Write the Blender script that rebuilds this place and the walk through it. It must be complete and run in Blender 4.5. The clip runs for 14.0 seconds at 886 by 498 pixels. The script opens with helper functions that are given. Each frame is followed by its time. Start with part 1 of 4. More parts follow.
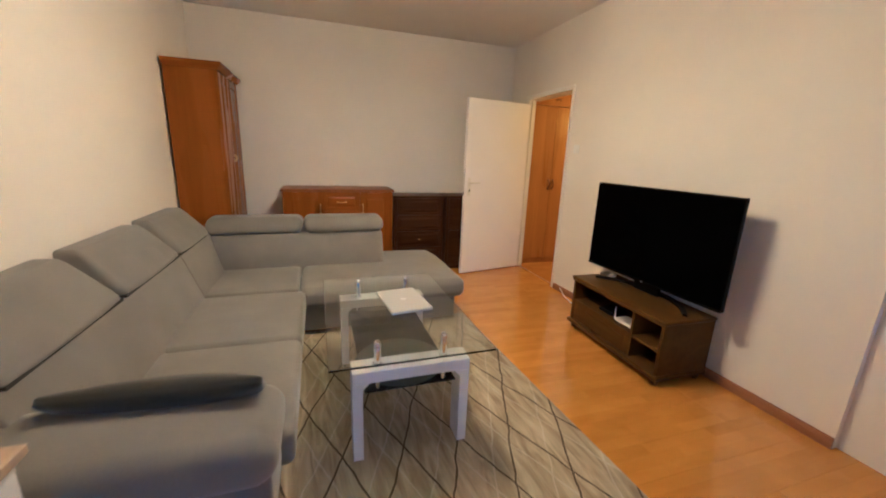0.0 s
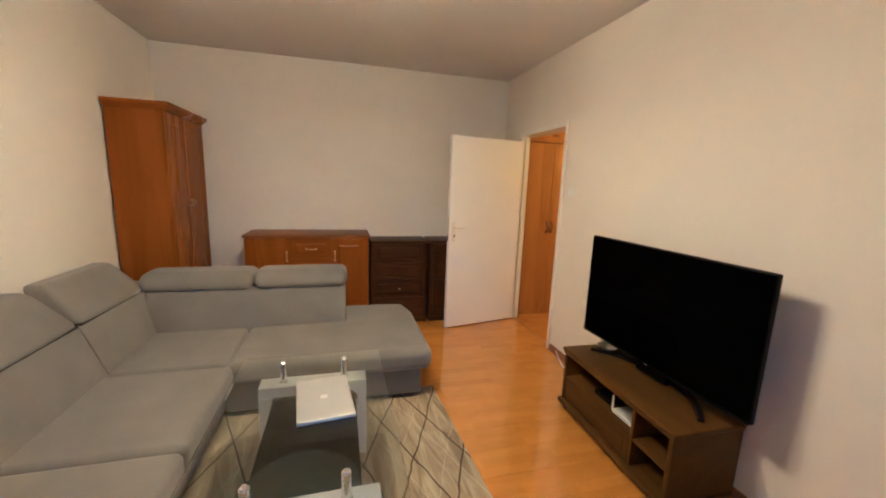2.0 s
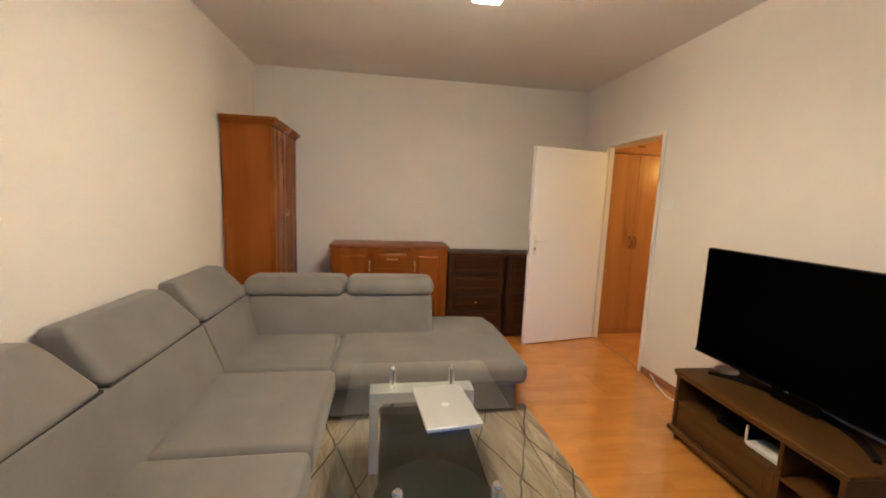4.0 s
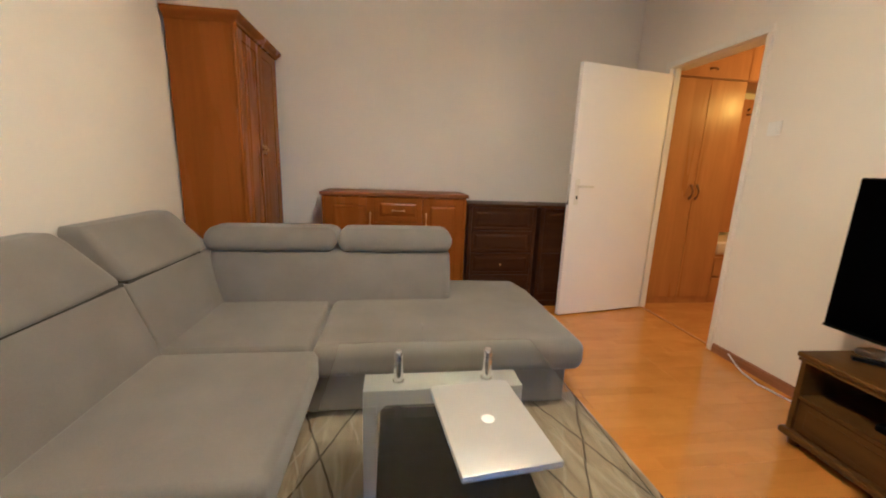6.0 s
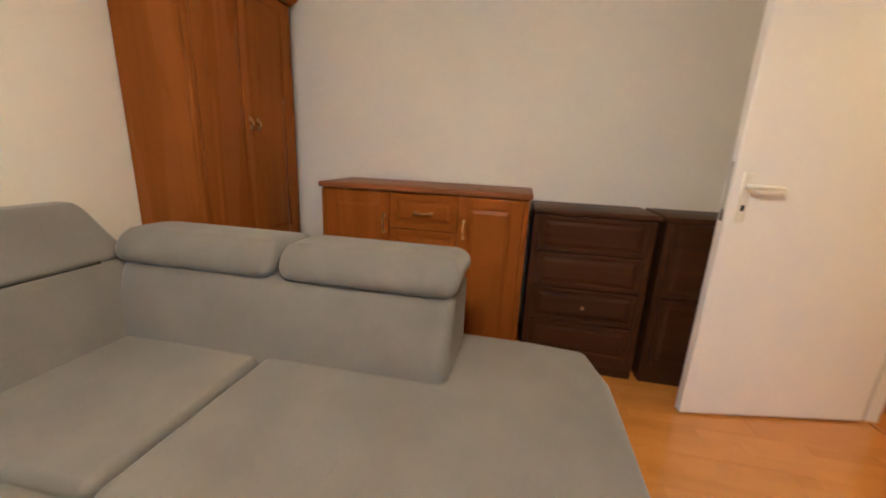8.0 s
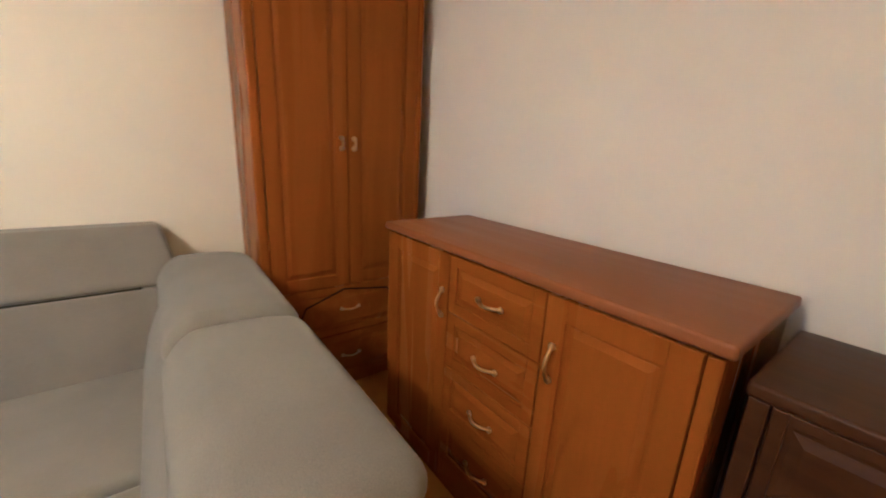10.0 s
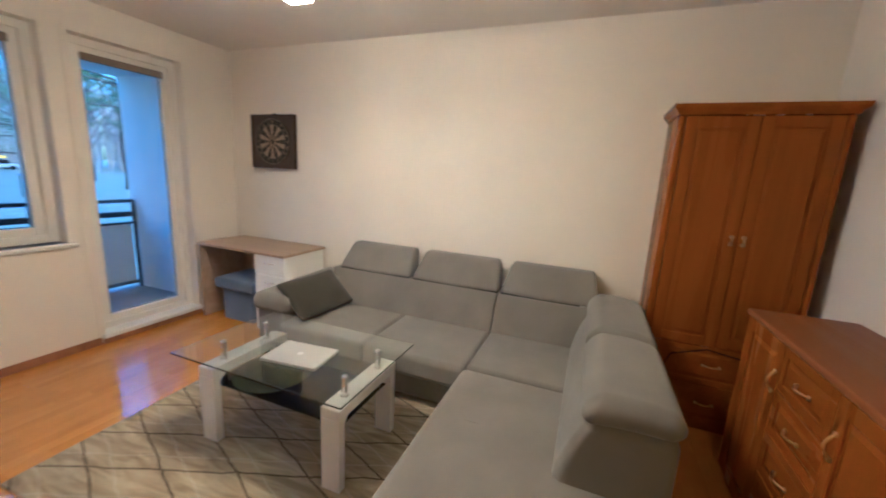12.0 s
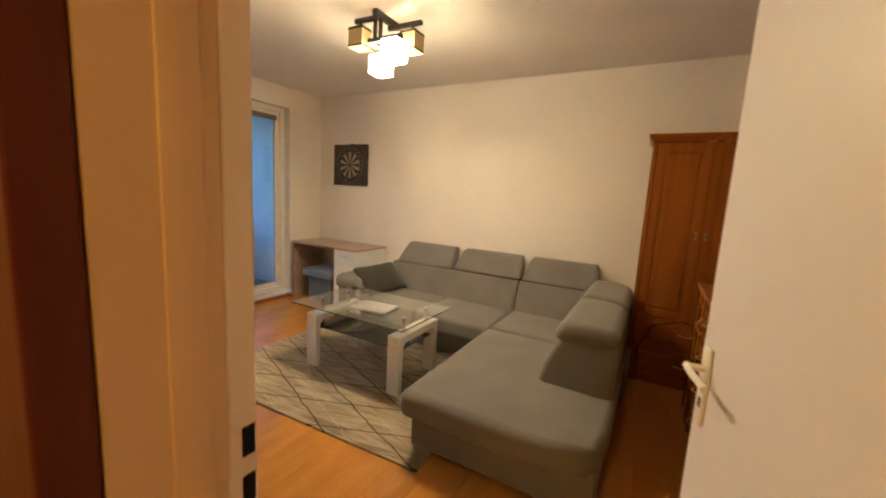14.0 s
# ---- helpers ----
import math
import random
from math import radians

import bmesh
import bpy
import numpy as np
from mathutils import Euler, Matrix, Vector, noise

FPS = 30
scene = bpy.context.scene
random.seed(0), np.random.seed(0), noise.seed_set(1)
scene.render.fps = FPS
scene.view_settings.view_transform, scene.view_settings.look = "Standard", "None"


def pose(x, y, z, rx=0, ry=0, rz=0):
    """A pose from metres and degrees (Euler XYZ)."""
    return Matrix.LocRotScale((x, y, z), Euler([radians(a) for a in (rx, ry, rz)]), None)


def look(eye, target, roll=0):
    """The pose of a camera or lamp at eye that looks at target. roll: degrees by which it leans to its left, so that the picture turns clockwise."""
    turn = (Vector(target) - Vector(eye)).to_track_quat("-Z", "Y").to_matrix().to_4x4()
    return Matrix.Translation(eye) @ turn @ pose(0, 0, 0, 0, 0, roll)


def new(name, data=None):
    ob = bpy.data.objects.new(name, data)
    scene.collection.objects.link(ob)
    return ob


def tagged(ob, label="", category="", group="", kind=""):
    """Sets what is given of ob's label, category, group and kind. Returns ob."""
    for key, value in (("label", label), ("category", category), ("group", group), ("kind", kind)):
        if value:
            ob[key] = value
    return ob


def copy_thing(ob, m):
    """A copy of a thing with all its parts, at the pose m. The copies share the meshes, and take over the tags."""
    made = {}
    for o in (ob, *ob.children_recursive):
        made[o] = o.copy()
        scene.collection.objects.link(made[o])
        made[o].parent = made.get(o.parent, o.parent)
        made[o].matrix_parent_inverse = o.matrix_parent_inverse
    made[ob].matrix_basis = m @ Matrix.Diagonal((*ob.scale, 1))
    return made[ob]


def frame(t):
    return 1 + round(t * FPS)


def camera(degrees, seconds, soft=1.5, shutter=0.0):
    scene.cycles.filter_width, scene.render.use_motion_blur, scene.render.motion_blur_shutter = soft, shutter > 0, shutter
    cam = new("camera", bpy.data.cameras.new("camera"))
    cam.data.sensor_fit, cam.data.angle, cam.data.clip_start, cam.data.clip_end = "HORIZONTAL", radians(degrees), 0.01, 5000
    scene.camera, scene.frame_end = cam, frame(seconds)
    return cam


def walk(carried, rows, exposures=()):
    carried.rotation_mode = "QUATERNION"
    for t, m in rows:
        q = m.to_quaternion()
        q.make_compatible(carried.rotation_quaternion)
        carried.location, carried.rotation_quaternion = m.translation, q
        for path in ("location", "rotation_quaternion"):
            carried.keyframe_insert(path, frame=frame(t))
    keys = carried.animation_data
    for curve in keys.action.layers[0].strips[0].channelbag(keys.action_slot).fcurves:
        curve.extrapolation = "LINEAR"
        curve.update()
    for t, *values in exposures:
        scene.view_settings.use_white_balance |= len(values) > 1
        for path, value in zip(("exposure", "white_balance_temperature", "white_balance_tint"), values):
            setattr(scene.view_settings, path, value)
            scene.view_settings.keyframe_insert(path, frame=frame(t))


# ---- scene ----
cam = camera(99.5, 14.0, 1.9, 0.4)
PATH = [
    (0, (1.153, 0.362, 1.363), (1.772, 2.201, 0.878), 2.2),
    (0.5, (1.24, 0.538, 1.459), (1.879, 2.371, 0.98), 2.0),
    (1, (1.465, 0.645, 1.498), (2.107, 2.492, 1.075), 2.0),
    (1.5, (1.62, 0.697, 1.505), (2.232, 2.565, 1.135), 2.1),
    (2, (1.666, 0.728, 1.512), (2.191, 2.626, 1.165), 2.1),
    (2.5, (1.652, 0.742, 1.518), (2.092, 2.668, 1.204), 2.2),
    (3, (1.604, 0.768, 1.503), (1.981, 2.711, 1.214), 2.2),
    (3.5, (1.51, 0.806, 1.478), (1.841, 2.76, 1.205), 2.2),
    (4, (1.323, 0.839, 1.429), (1.624, 2.799, 1.171), 2.2),
    (6.5, (1.373, 1.757, 1.148), (1.615, 3.687, 0.681), 2.0),
    (7, (1.589, 1.991, 1.159), (1.749, 3.922, 0.662), 1.9),
    (7.5, (1.791, 2.254, 1.148), (1.689, 4.19, 0.655), 2.1),
    (10, (2.086, 3.789, 1.249), (0.553, 4.971, 0.746), 2.9),
    (10.5, (2.281, 3.835, 1.299), (0.477, 4.543, 0.803), 2.2),
    (11, (2.512, 3.784, 1.388), (0.591, 4.033, 0.891), 2.9),
    (11.5, (2.807, 3.717, 1.515), (0.886, 3.398, 1.058), 2.7),
    (12, (3.068, 3.696, 1.554), (1.239, 2.985, 1.165), 3.1),
    (12.5, (3.263, 3.758, 1.58), (1.546, 2.798, 1.219), 3.2),
    (13, (3.452, 3.92, 1.568), (1.783, 2.865, 1.249), 3.1),
    (13.5, (3.671, 4.075, 1.522), (1.999, 3.018, 1.233), 3.1),
    (14, (3.86, 4.168, 1.46), (2.124, 3.215, 1.179), 3.3),
]
walk(cam, [(t, look(eye, target, roll)) for t, eye, target, roll in PATH],
     [(0, 2.10, 4150, 1), (4, 2.12, 4100, 0), (7.5, 2.22, 4050, 0), (9.8, 2.48, 4000, 1), (11, 2.44, 3800, 2), (12.5, 1.94, 3900, 0), (13, 1.84, 4050, 0), (13.5, 1.82, 4250, -1), (14, 1.95, 4600, -3)])


# ---- world and lights ----
world = bpy.data.worlds.new("dusk")
scene.world = world
world.use_nodes = True
wn = world.node_tree
sky = wn.nodes.new("ShaderNodeTexSky")
sky.sky_type, sky.sun_disc = "NISHITA", False
sky.sun_elevation, sky.sun_rotation = radians(7), radians(20)
sky.dust_density, sky.ozone_density = 2.4, 3.4
wn.links.new(sky.outputs[0], wn.nodes["Background"].inputs[0])
wn.nodes["Background"].inputs[1].default_value = 0.37

sun = new("sun", bpy.data.lights.new("sun", "SUN"))
sun.data.energy, sun.data.angle, sun.data.color = 0.15, radians(12), (1.0, 0.97, 0.93)
sun.matrix_world = pose(0, 0, 30, 60, 0, 160)

LAMP = 36.0          # glow of the two lit lampshades' sides
BULB = 128.0         # glow of the bulbs seen through their open undersides
HALL = 7.0          # watts of the bulb in the hallway

hall_bulb = new("hall_bulb", bpy.data.lights.new("hall_bulb", "POINT"))
hall_bulb.data.energy, hall_bulb.data.color, hall_bulb.data.shadow_soft_size = HALL, (1.0, 0.46, 0.05), 0.09
hall_bulb.location = (4.85, 3.88, 1.90)

# ---- materials ----
def mat(name, color, rough=0.5, metal=0.0):
    m = bpy.data.materials.new(name)
    m.use_nodes = True
    b = m.node_tree.nodes["Principled BSDF"]
    b.inputs["Base Color"].default_value = (*color, 1)
    b.inputs["Roughness"].default_value = rough
    b.inputs["Metallic"].default_value = metal
    return m


def node(m, kind, **values):
    n = m.node_tree.nodes.new(kind)
    for k, v in values.items():
        n.inputs[k.replace("_", " ")].default_value = v
    return n


def wire(m, a, b):
    m.node_tree.links.new(a, b)


def coords(m, scale=(1, 1, 1), rot=(0, 0, 0), own=True):
    t = m.node_tree.nodes.new("ShaderNodeTexCoord")
    p = m.node_tree.nodes.new("ShaderNodeMapping")
    p.inputs["Scale"].default_value = scale
    p.inputs["Rotation"].default_value = [radians(a) for a in rot]
    wire(m, t.outputs["Object"], p.inputs[0])
    return p.outputs[0]


def ramp(m, fac, stops):
    r = m.node_tree.nodes.new("ShaderNodeValToRGB")
    e = r.color_ramp.elements
    while len(e) < len(stops):
        e.new(0.5)
    for el, (p, c) in zip(e, stops):
        el.position, el.color = p, (*c, 1)
    wire(m, fac, r.inputs[0])
    return r.outputs[0]


def bump(m, height, strength, distance):
    b = node(m, "ShaderNodeBump", Strength=strength, Distance=distance)
    wire(m, height, b.inputs["Height"])
    bs = m.node_tree.nodes["Principled BSDF"]
    wire(m, b.outputs[0], bs.inputs["Normal"])


def plaster(name, a, b, rough=0.85):
    m = mat(name, a, rough)
    bs = m.node_tree.nodes["Principled BSDF"]
    n1 = node(m, "ShaderNodeTexNoise", Scale=1.7, Detail=4.0)
    wire(m, coords(m), n1.inputs[0])
    wire(m, ramp(m, n1.outputs[0], [(0.3, a), (0.7, b)]), bs.inputs["Base Color"])
    n2 = node(m, "ShaderNodeTexNoise", Scale=160.0, Detail=3.0)
    wire(m, coords(m), n2.inputs[0])
    bump(m, n2.outputs[0], 0.25, 0.002)
    return m


def wood(name, dark, light, axis="z", rough=0.35, fine=60.0, tone=0.06):
    """Veneer whose grain runs along an axis of the thing."""
    m = mat(name, light, rough)
    bs = m.node_tree.nodes["Principled BSDF"]
    sc = {"x": (0.06, 1, 1), "y": (1, 0.06, 1), "z": (1, 1, 0.06)}[axis]
    w = node(m, "ShaderNodeTexNoise", Scale=fine, Detail=5.0, Distortion=0.4)
    wire(m, coords(m, sc), w.inputs[0])
    big = node(m, "ShaderNodeTexNoise", Scale=7.0, Detail=3.0, Distortion=1.2)
    wire(m, coords(m, sc), big.inputs[0])
    mix = m.node_tree.nodes.new("ShaderNodeMath")
    mix.operation = "MULTIPLY_ADD"
    mix.inputs[1].default_value = 0.28
    wire(m, w.outputs[0], mix.inputs[0])
    half = m.node_tree.nodes.new("ShaderNodeMath")
    half.operation = "MULTIPLY"
    half.inputs[1].default_value = 0.72
    wire(m, big.outputs[0], half.inputs[0])
    wire(m, half.outputs[0], mix.inputs[2])
    wire(m, ramp(m, mix.outputs[0], [(0.36, dark), (0.64, light)]), bs.inputs["Base Color"])
    wire(m, ramp(m, big.outputs[0], [(0.3, (rough - 0.06,) * 3), (0.7, (rough + 0.08,) * 3)]), bs.inputs["Roughness"])
    bump(m, w.outputs[0], 0.06, 0.0006)
    return m


def fabric(name, a, b, rough=0.95):
    m = mat(name, a, rough)
    bs = m.node_tree.nodes["Principled BSDF"]
    n1 = node(m, "ShaderNodeTexNoise", Scale=4.0, Detail=5.0)
    wire(m, coords(m), n1.inputs[0])
    n2 = node(m, "ShaderNodeTexNoise", Scale=420.0, Detail=2.0)
    wire(m, coords(m), n2.inputs[0])
    mx = m.node_tree.nodes.new("ShaderNodeMath")
    mx.operation = "MULTIPLY_ADD"
    mx.inputs[1].default_value = 0.5
    hf = m.node_tree.nodes.new("ShaderNodeMath")
    hf.operation = "MULTIPLY"
    hf.inputs[1].default_value = 0.5
    wire(m, n1.outputs[0], hf.inputs[0])
    wire(m, n2.outputs[0], mx.inputs[0])
    wire(m, hf.outputs[0], mx.inputs[2])
    wire(m, ramp(m, mx.outputs[0], [(0.35, a), (0.65, b)]), bs.inputs["Base Color"])
    bs.inputs["Sheen Weight"].default_value = 0.25
    bump(m, n2.outputs[0], 0.4, 0.0015)
    return m


PLANK = 0.193       # width of a three-strip laminate plank


def laminate():
    """Three-strip laminate, boards along the room, glossy."""
    m = mat("laminate", (0.5, 0.22, 0.07), 0.2)
    bs = m.node_tree.nodes["Principled BSDF"]
    br = m.node_tree.nodes.new("ShaderNodeTexBrick")
    br.offset, br.offset_frequency = 0.37, 2
    for k, v in (("Scale", 1.0), ("Mortar Size", 0.0004), ("Brick Width", 0.43), ("Row Height", PLANK / 3), ("Bias", 0.0), ("Mortar Smooth", 0.2)):
        br.inputs[k].default_value = v
    br.inputs["Color1"].default_value = (0.25, 0.25, 0.25, 1)
    br.inputs["Color2"].default_value = (0.75, 0.75, 0.75, 1)
    br.inputs["Mortar"].default_value = (0.0, 0.0, 0.0, 1)
    info = m.node_tree.nodes.new("ShaderNodeObjectInfo")

    def shifted(scale=(1, 1, 1)):
        """The plank's own coordinates, moved by a chance amount for each plank."""
        v = m.node_tree.nodes.new("ShaderNodeVectorMath")
        v.operation = "MULTIPLY_ADD"
        wire(m, info.outputs["Random"], v.inputs[0])
        v.inputs[1].default_value = (7.3, 0.0, 11.0)
        wire(m, coords(m, scale), v.inputs[2])
        return v.outputs[0]

    wire(m, shifted(), br.inputs[0])
    g = node(m, "ShaderNodeTexNoise", Scale=9.0, Detail=4.0, Distortion=0.6)
    wire(m, shifted((0.42, 1, 1)), g.inputs[0])
    mx = m.node_tree.nodes.new("ShaderNodeMath")
    mx.operation = "MULTIPLY_ADD"
    mx.inputs[1].default_value = 0.45
    wire(m, br.outputs[0], mx.inputs[0])
    hf = m.node_tree.nodes.new("ShaderNodeMath")
    hf.operation = "MULTIPLY"
    hf.inputs[1].default_value = 0.55
    wire(m, g.outputs[0], hf.inputs[0])
    wire(m, hf.outputs[0], mx.inputs[2])
    wire(m, ramp(m, mx.outputs[0], [(0.05, (0.30, 0.120, 0.010)), (0.34, (0.47, 0.200, 0.017)), (0.75, (0.60, 0.275, 0.028))]), bs.inputs["Base Color"])
    n = node(m, "ShaderNodeTexNoise", Scale=3.0, Detail=4.0)
    wire(m, coords(m), n.inputs[0])
    bs.inputs["Specular IOR Level"].default_value = 1.0
    wire(m, ramp(m, n.outputs[0], [(0.3, (0.09,) * 3), (0.7, (0.14,) * 3)]), bs.inputs["Roughness"])
    return m


def glow(name, color, strength):
    m = mat(name, color, 0.6)
    b = m.node_tree.nodes["Principled BSDF"]
    b.inputs["Emission Color"].default_value = (*color, 1)
    b.inputs["Emission Strength"].default_value = strength
    return m


def glass(name, color=(1, 1, 1), rough=0.0):
    m = mat(name, color, rough)
    b = m.node_tree.nodes["Principled BSDF"]
    b.inputs["Transmission Weight"].default_value = 1.0
    b.inputs["IOR"].default_value = 1.45
    return m


RUG_DX, RUG_DY = 0.28, 0.69


def lattice():
    """Shaggy rug: dark and pale diagonal lattices on streaky beige-grey."""
    m = mat("rug", (0.3, 0.26, 0.22), 0.9)
    bs = m.node_tree.nodes["Principled BSDF"]
    nt = m.node_tree.nodes
    base = coords(m, rot=(0, 0, 2.6))
    wob = node(m, "ShaderNodeTexNoise", Scale=5.0, Detail=3.0)
    wire(m, base, wob.inputs[0])
    add = nt.new("ShaderNodeVectorMath")
    add.operation = "MULTIPLY_ADD"
    wire(m, wob.outputs[1], add.inputs[0])
    add.inputs[1].default_value = (0.045, 0.045, 0)
    wire(m, base, add.inputs[2])
    sep = nt.new("ShaderNodeSeparateXYZ")
    wire(m, add.outputs[0], sep.inputs[0])

    def op(kind, a, b=None, c=None):
        n = nt.new("ShaderNodeMath")
        n.operation = kind
        for i, v in enumerate((a, b, c)):
            if v is None:
                continue
            if isinstance(v, (int, float)):
                n.inputs[i].default_value = v
            else:
                wire(m, v, n.inputs[i])
        return n.outputs[0]

    def lines(ox, width, sx=1 / RUG_DX, sy=1 / RUG_DY):
        out = None
        for s, o in zip((1, -1), ox):
            u = op("ADD", op("MULTIPLY", sep.outputs[0], sx), op("MULTIPLY_ADD", sep.outputs[1], s * sy, o))
            d = op("ABSOLUTE", op("SUBTRACT", op("FRACT", u), 0.5))
            l = op("LESS_THAN", d, width)
            out = l if out is None else op("MAXIMUM", out, l)
        return out

    st = node(m, "ShaderNodeTexNoise", Scale=15.0, Detail=5.0, Distortion=1.6)
    wire(m, coords(m, (1, 0.16, 1)), st.inputs[0])
    col = ramp(m, st.outputs[0], [(0.3, (0.22, 0.174, 0.106)), (0.52, (0.34, 0.278, 0.178)), (0.76, (0.48, 0.405, 0.27))])

    def over(under, mask, color):
        mx = nt.new("ShaderNodeMix")
        mx.data_type = "RGBA"
        wire(m, mask, mx.inputs[0])
        wire(m, under, mx.inputs[6])
        mx.inputs[7].default_value = (*color, 1)
        return mx.outputs[2]

    col = over(col, op("MULTIPLY", lines((0.573, 0.537), 0.015), 0.26), (0.60, 0.55, 0.46))
    col = over(col, op("MULTIPLY", lines((0.228, 0.192), 0.017), 0.88), (0.05, 0.032, 0.022))
    wire(m, col, bs.inputs["Base Color"])
    pile = node(m, "ShaderNodeTexNoise", Scale=170.0, Detail=3.0)
    wire(m, base, pile.inputs[0])
    bump(m, pile.outputs[0], 0.6, 0.004)
    return m


M_wall = plaster("wall paint", (0.75, 0.695, 0.610), (0.79, 0.735, 0.650))
M_ceil = plaster("ceiling paint", (0.71, 0.665, 0.61), (0.75, 0.705, 0.65))
M_floor = laminate()
M_cherry = wood("cherry veneer", (0.208, 0.061, 0.001), (0.248, 0.075, 0.001), "z", 0.24)
M_cherry_x = wood("cherry veneer across", (0.208, 0.061, 0.001), (0.248, 0.075, 0.001), "x", 0.24)
M_cherry_top = wood("cherry top", (0.200, 0.073, 0.018), (0.222, 0.083, 0.022), "x", 0.42)
M_walnut = wood("dark walnut", (0.036, 0.0135, 0.004), (0.068, 0.027, 0.008), "x", 0.40)
M_oak = wood("dark oak", (0.066, 0.031, 0.005), (0.098, 0.047, 0.008), "y", 0.36)
M_beech = wood("orange beech", (0.36, 0.150, 0.012), (0.45, 0.195, 0.018), "z", 0.32)
M_desk = wood("desk oak", (0.34, 0.245, 0.155), (0.45, 0.33, 0.225), "y", 0.42)
M_skirt = wood("skirting", (0.20, 0.08, 0.028), (0.32, 0.14, 0.05), "y", 0.4)
M_grip = wood("brown grip", (0.17, 0.065, 0.009), (0.22, 0.088, 0.013), "z", 0.4)
M_maroon = wood("maroon door", (0.07, 0.014, 0.005), (0.11, 0.024, 0.009), "z", 0.4)
M_gap = mat("dark gap", (0.01, 0.008, 0.007), 0.8)
M_sofa = fabric("grey weave", (0.158, 0.146, 0.128), (0.215, 0.199, 0.175))
M_pillow = fabric("dark cushion", (0.036, 0.033, 0.025), (0.056, 0.051, 0.039))
M_stool = fabric("blue grey stool", (0.11, 0.145, 0.20), (0.16, 0.20, 0.26))
M_crease_shade = mat("crease_shade", (0.03, 0.028, 0.027), 0.9)
M_rug = lattice()
M_white = mat("white lacquer", (0.80, 0.79, 0.76), 0.25)
M_jamb = plaster("yellow-brown jamb", (0.62, 0.46, 0.23), (0.70, 0.53, 0.28), 0.4)
M_frame = mat("white frame paint", (0.78, 0.74, 0.67), 0.35)
M_door = plaster("door paint", (0.84, 0.80, 0.79), (0.87, 0.83, 0.82), 0.4)
M_chrome = mat("chrome", (0.85, 0.85, 0.85), 0.08, 1.0)
M_brass = mat("aged brass", (0.58, 0.36, 0.12), 0.30, 1.0)
M_black = mat("black plastic", (0.003, 0.003, 0.0035), 0.45)
M_screen = mat("screen", (0.0008, 0.0008, 0.001), 0.12)
M_blackglass = mat("black glass", (0.006, 0.006, 0.007), 0.04)
M_clear = glass("clear glass", (0.93, 0.97, 0.96))
M_pane = glass("window glass", (0.97, 0.985, 1.0))
M_alu = mat("aluminium", (0.58, 0.575, 0.56), 0.34, 0.6)
M_logo = mat("pale badge", (0.9, 0.9, 0.9), 0.2)
M_rad = mat("radiator enamel", (0.67, 0.58, 0.45), 0.35)
M_plastic = mat("white plastic", (0.78, 0.77, 0.74), 0.4)
M_wenge = wood("wenge lamp wood", (0.010, 0.007, 0.005), (0.022, 0.015, 0.010), "x", 0.45)
M_lit = glow("lit shade", (1.0, 0.60, 0.26), LAMP)
M_bulb = glow("bulb light", (1.0, 0.60, 0.26), BULB)
M_band = mat("band on a lit shade", (0.05, 0.035, 0.018), 0.7)
M_unlit = mat("unlit shade", (0.62, 0.47, 0.22), 0.8)
M_blind = mat("taupe blind", (0.20, 0.165, 0.13), 0.7)
M_concrete = plaster("balcony render", (0.62, 0.60, 0.58), (0.70, 0.68, 0.66), 0.9)
M_rail = mat("dark rail paint", (0.02, 0.025, 0.035), 0.5)
M_panel = mat("balcony panel", (0.42, 0.47, 0.50), 0.6)
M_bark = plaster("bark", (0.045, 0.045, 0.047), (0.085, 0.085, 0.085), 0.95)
M_pine = plaster("pine needles", (0.05, 0.10, 0.05), (0.08, 0.14, 0.07), 0.9)
M_grass = plaster("winter grass", (0.30, 0.29, 0.20), (0.42, 0.41, 0.30), 0.95)
M_path = plaster("path", (0.35, 0.35, 0.35), (0.42, 0.42, 0.41), 0.95)
M_dartblack = mat("dart black", (0.02, 0.018, 0.016), 0.8)
M_dartcream = mat("dart cream", (0.33, 0.25, 0.145), 0.8)
M_dartbrown = plaster("dart case", (0.040, 0.022, 0.013), (0.065, 0.038, 0.024), 0.6)
M_blue = mat("blue awning", (0.04, 0.10, 0.26), 0.6)

for m, v in ((M_cherry, 0.08), (M_cherry_x, 0.08), (M_cherry_top, 0.15), (M_walnut, 0.12), (M_beech, 0.35), (M_desk, 0.25), (M_oak, 0.09), (M_blackglass, 0.2), (M_sofa, 0.15), (M_pillow, 0.15), (M_stool, 0.15), (M_screen, 0.02), (M_black, 0.1), (M_rug, 0.15), (M_bark, 0.1), (M_maroon, 0.2)):
    m.node_tree.nodes["Principled BSDF"].inputs["Specular IOR Level"].default_value = v

# ---- mesh helpers ----
def samples(h, r, s, n):
    inner = h - r
    out = [-inner + 2 * inner * i / n for i in range(n + 1)]
    tail = [inner + r * math.tan(radians(45) * (i + 1) / s) for i in range(s)]
    return [-v for v in reversed(tail)] + out + tail


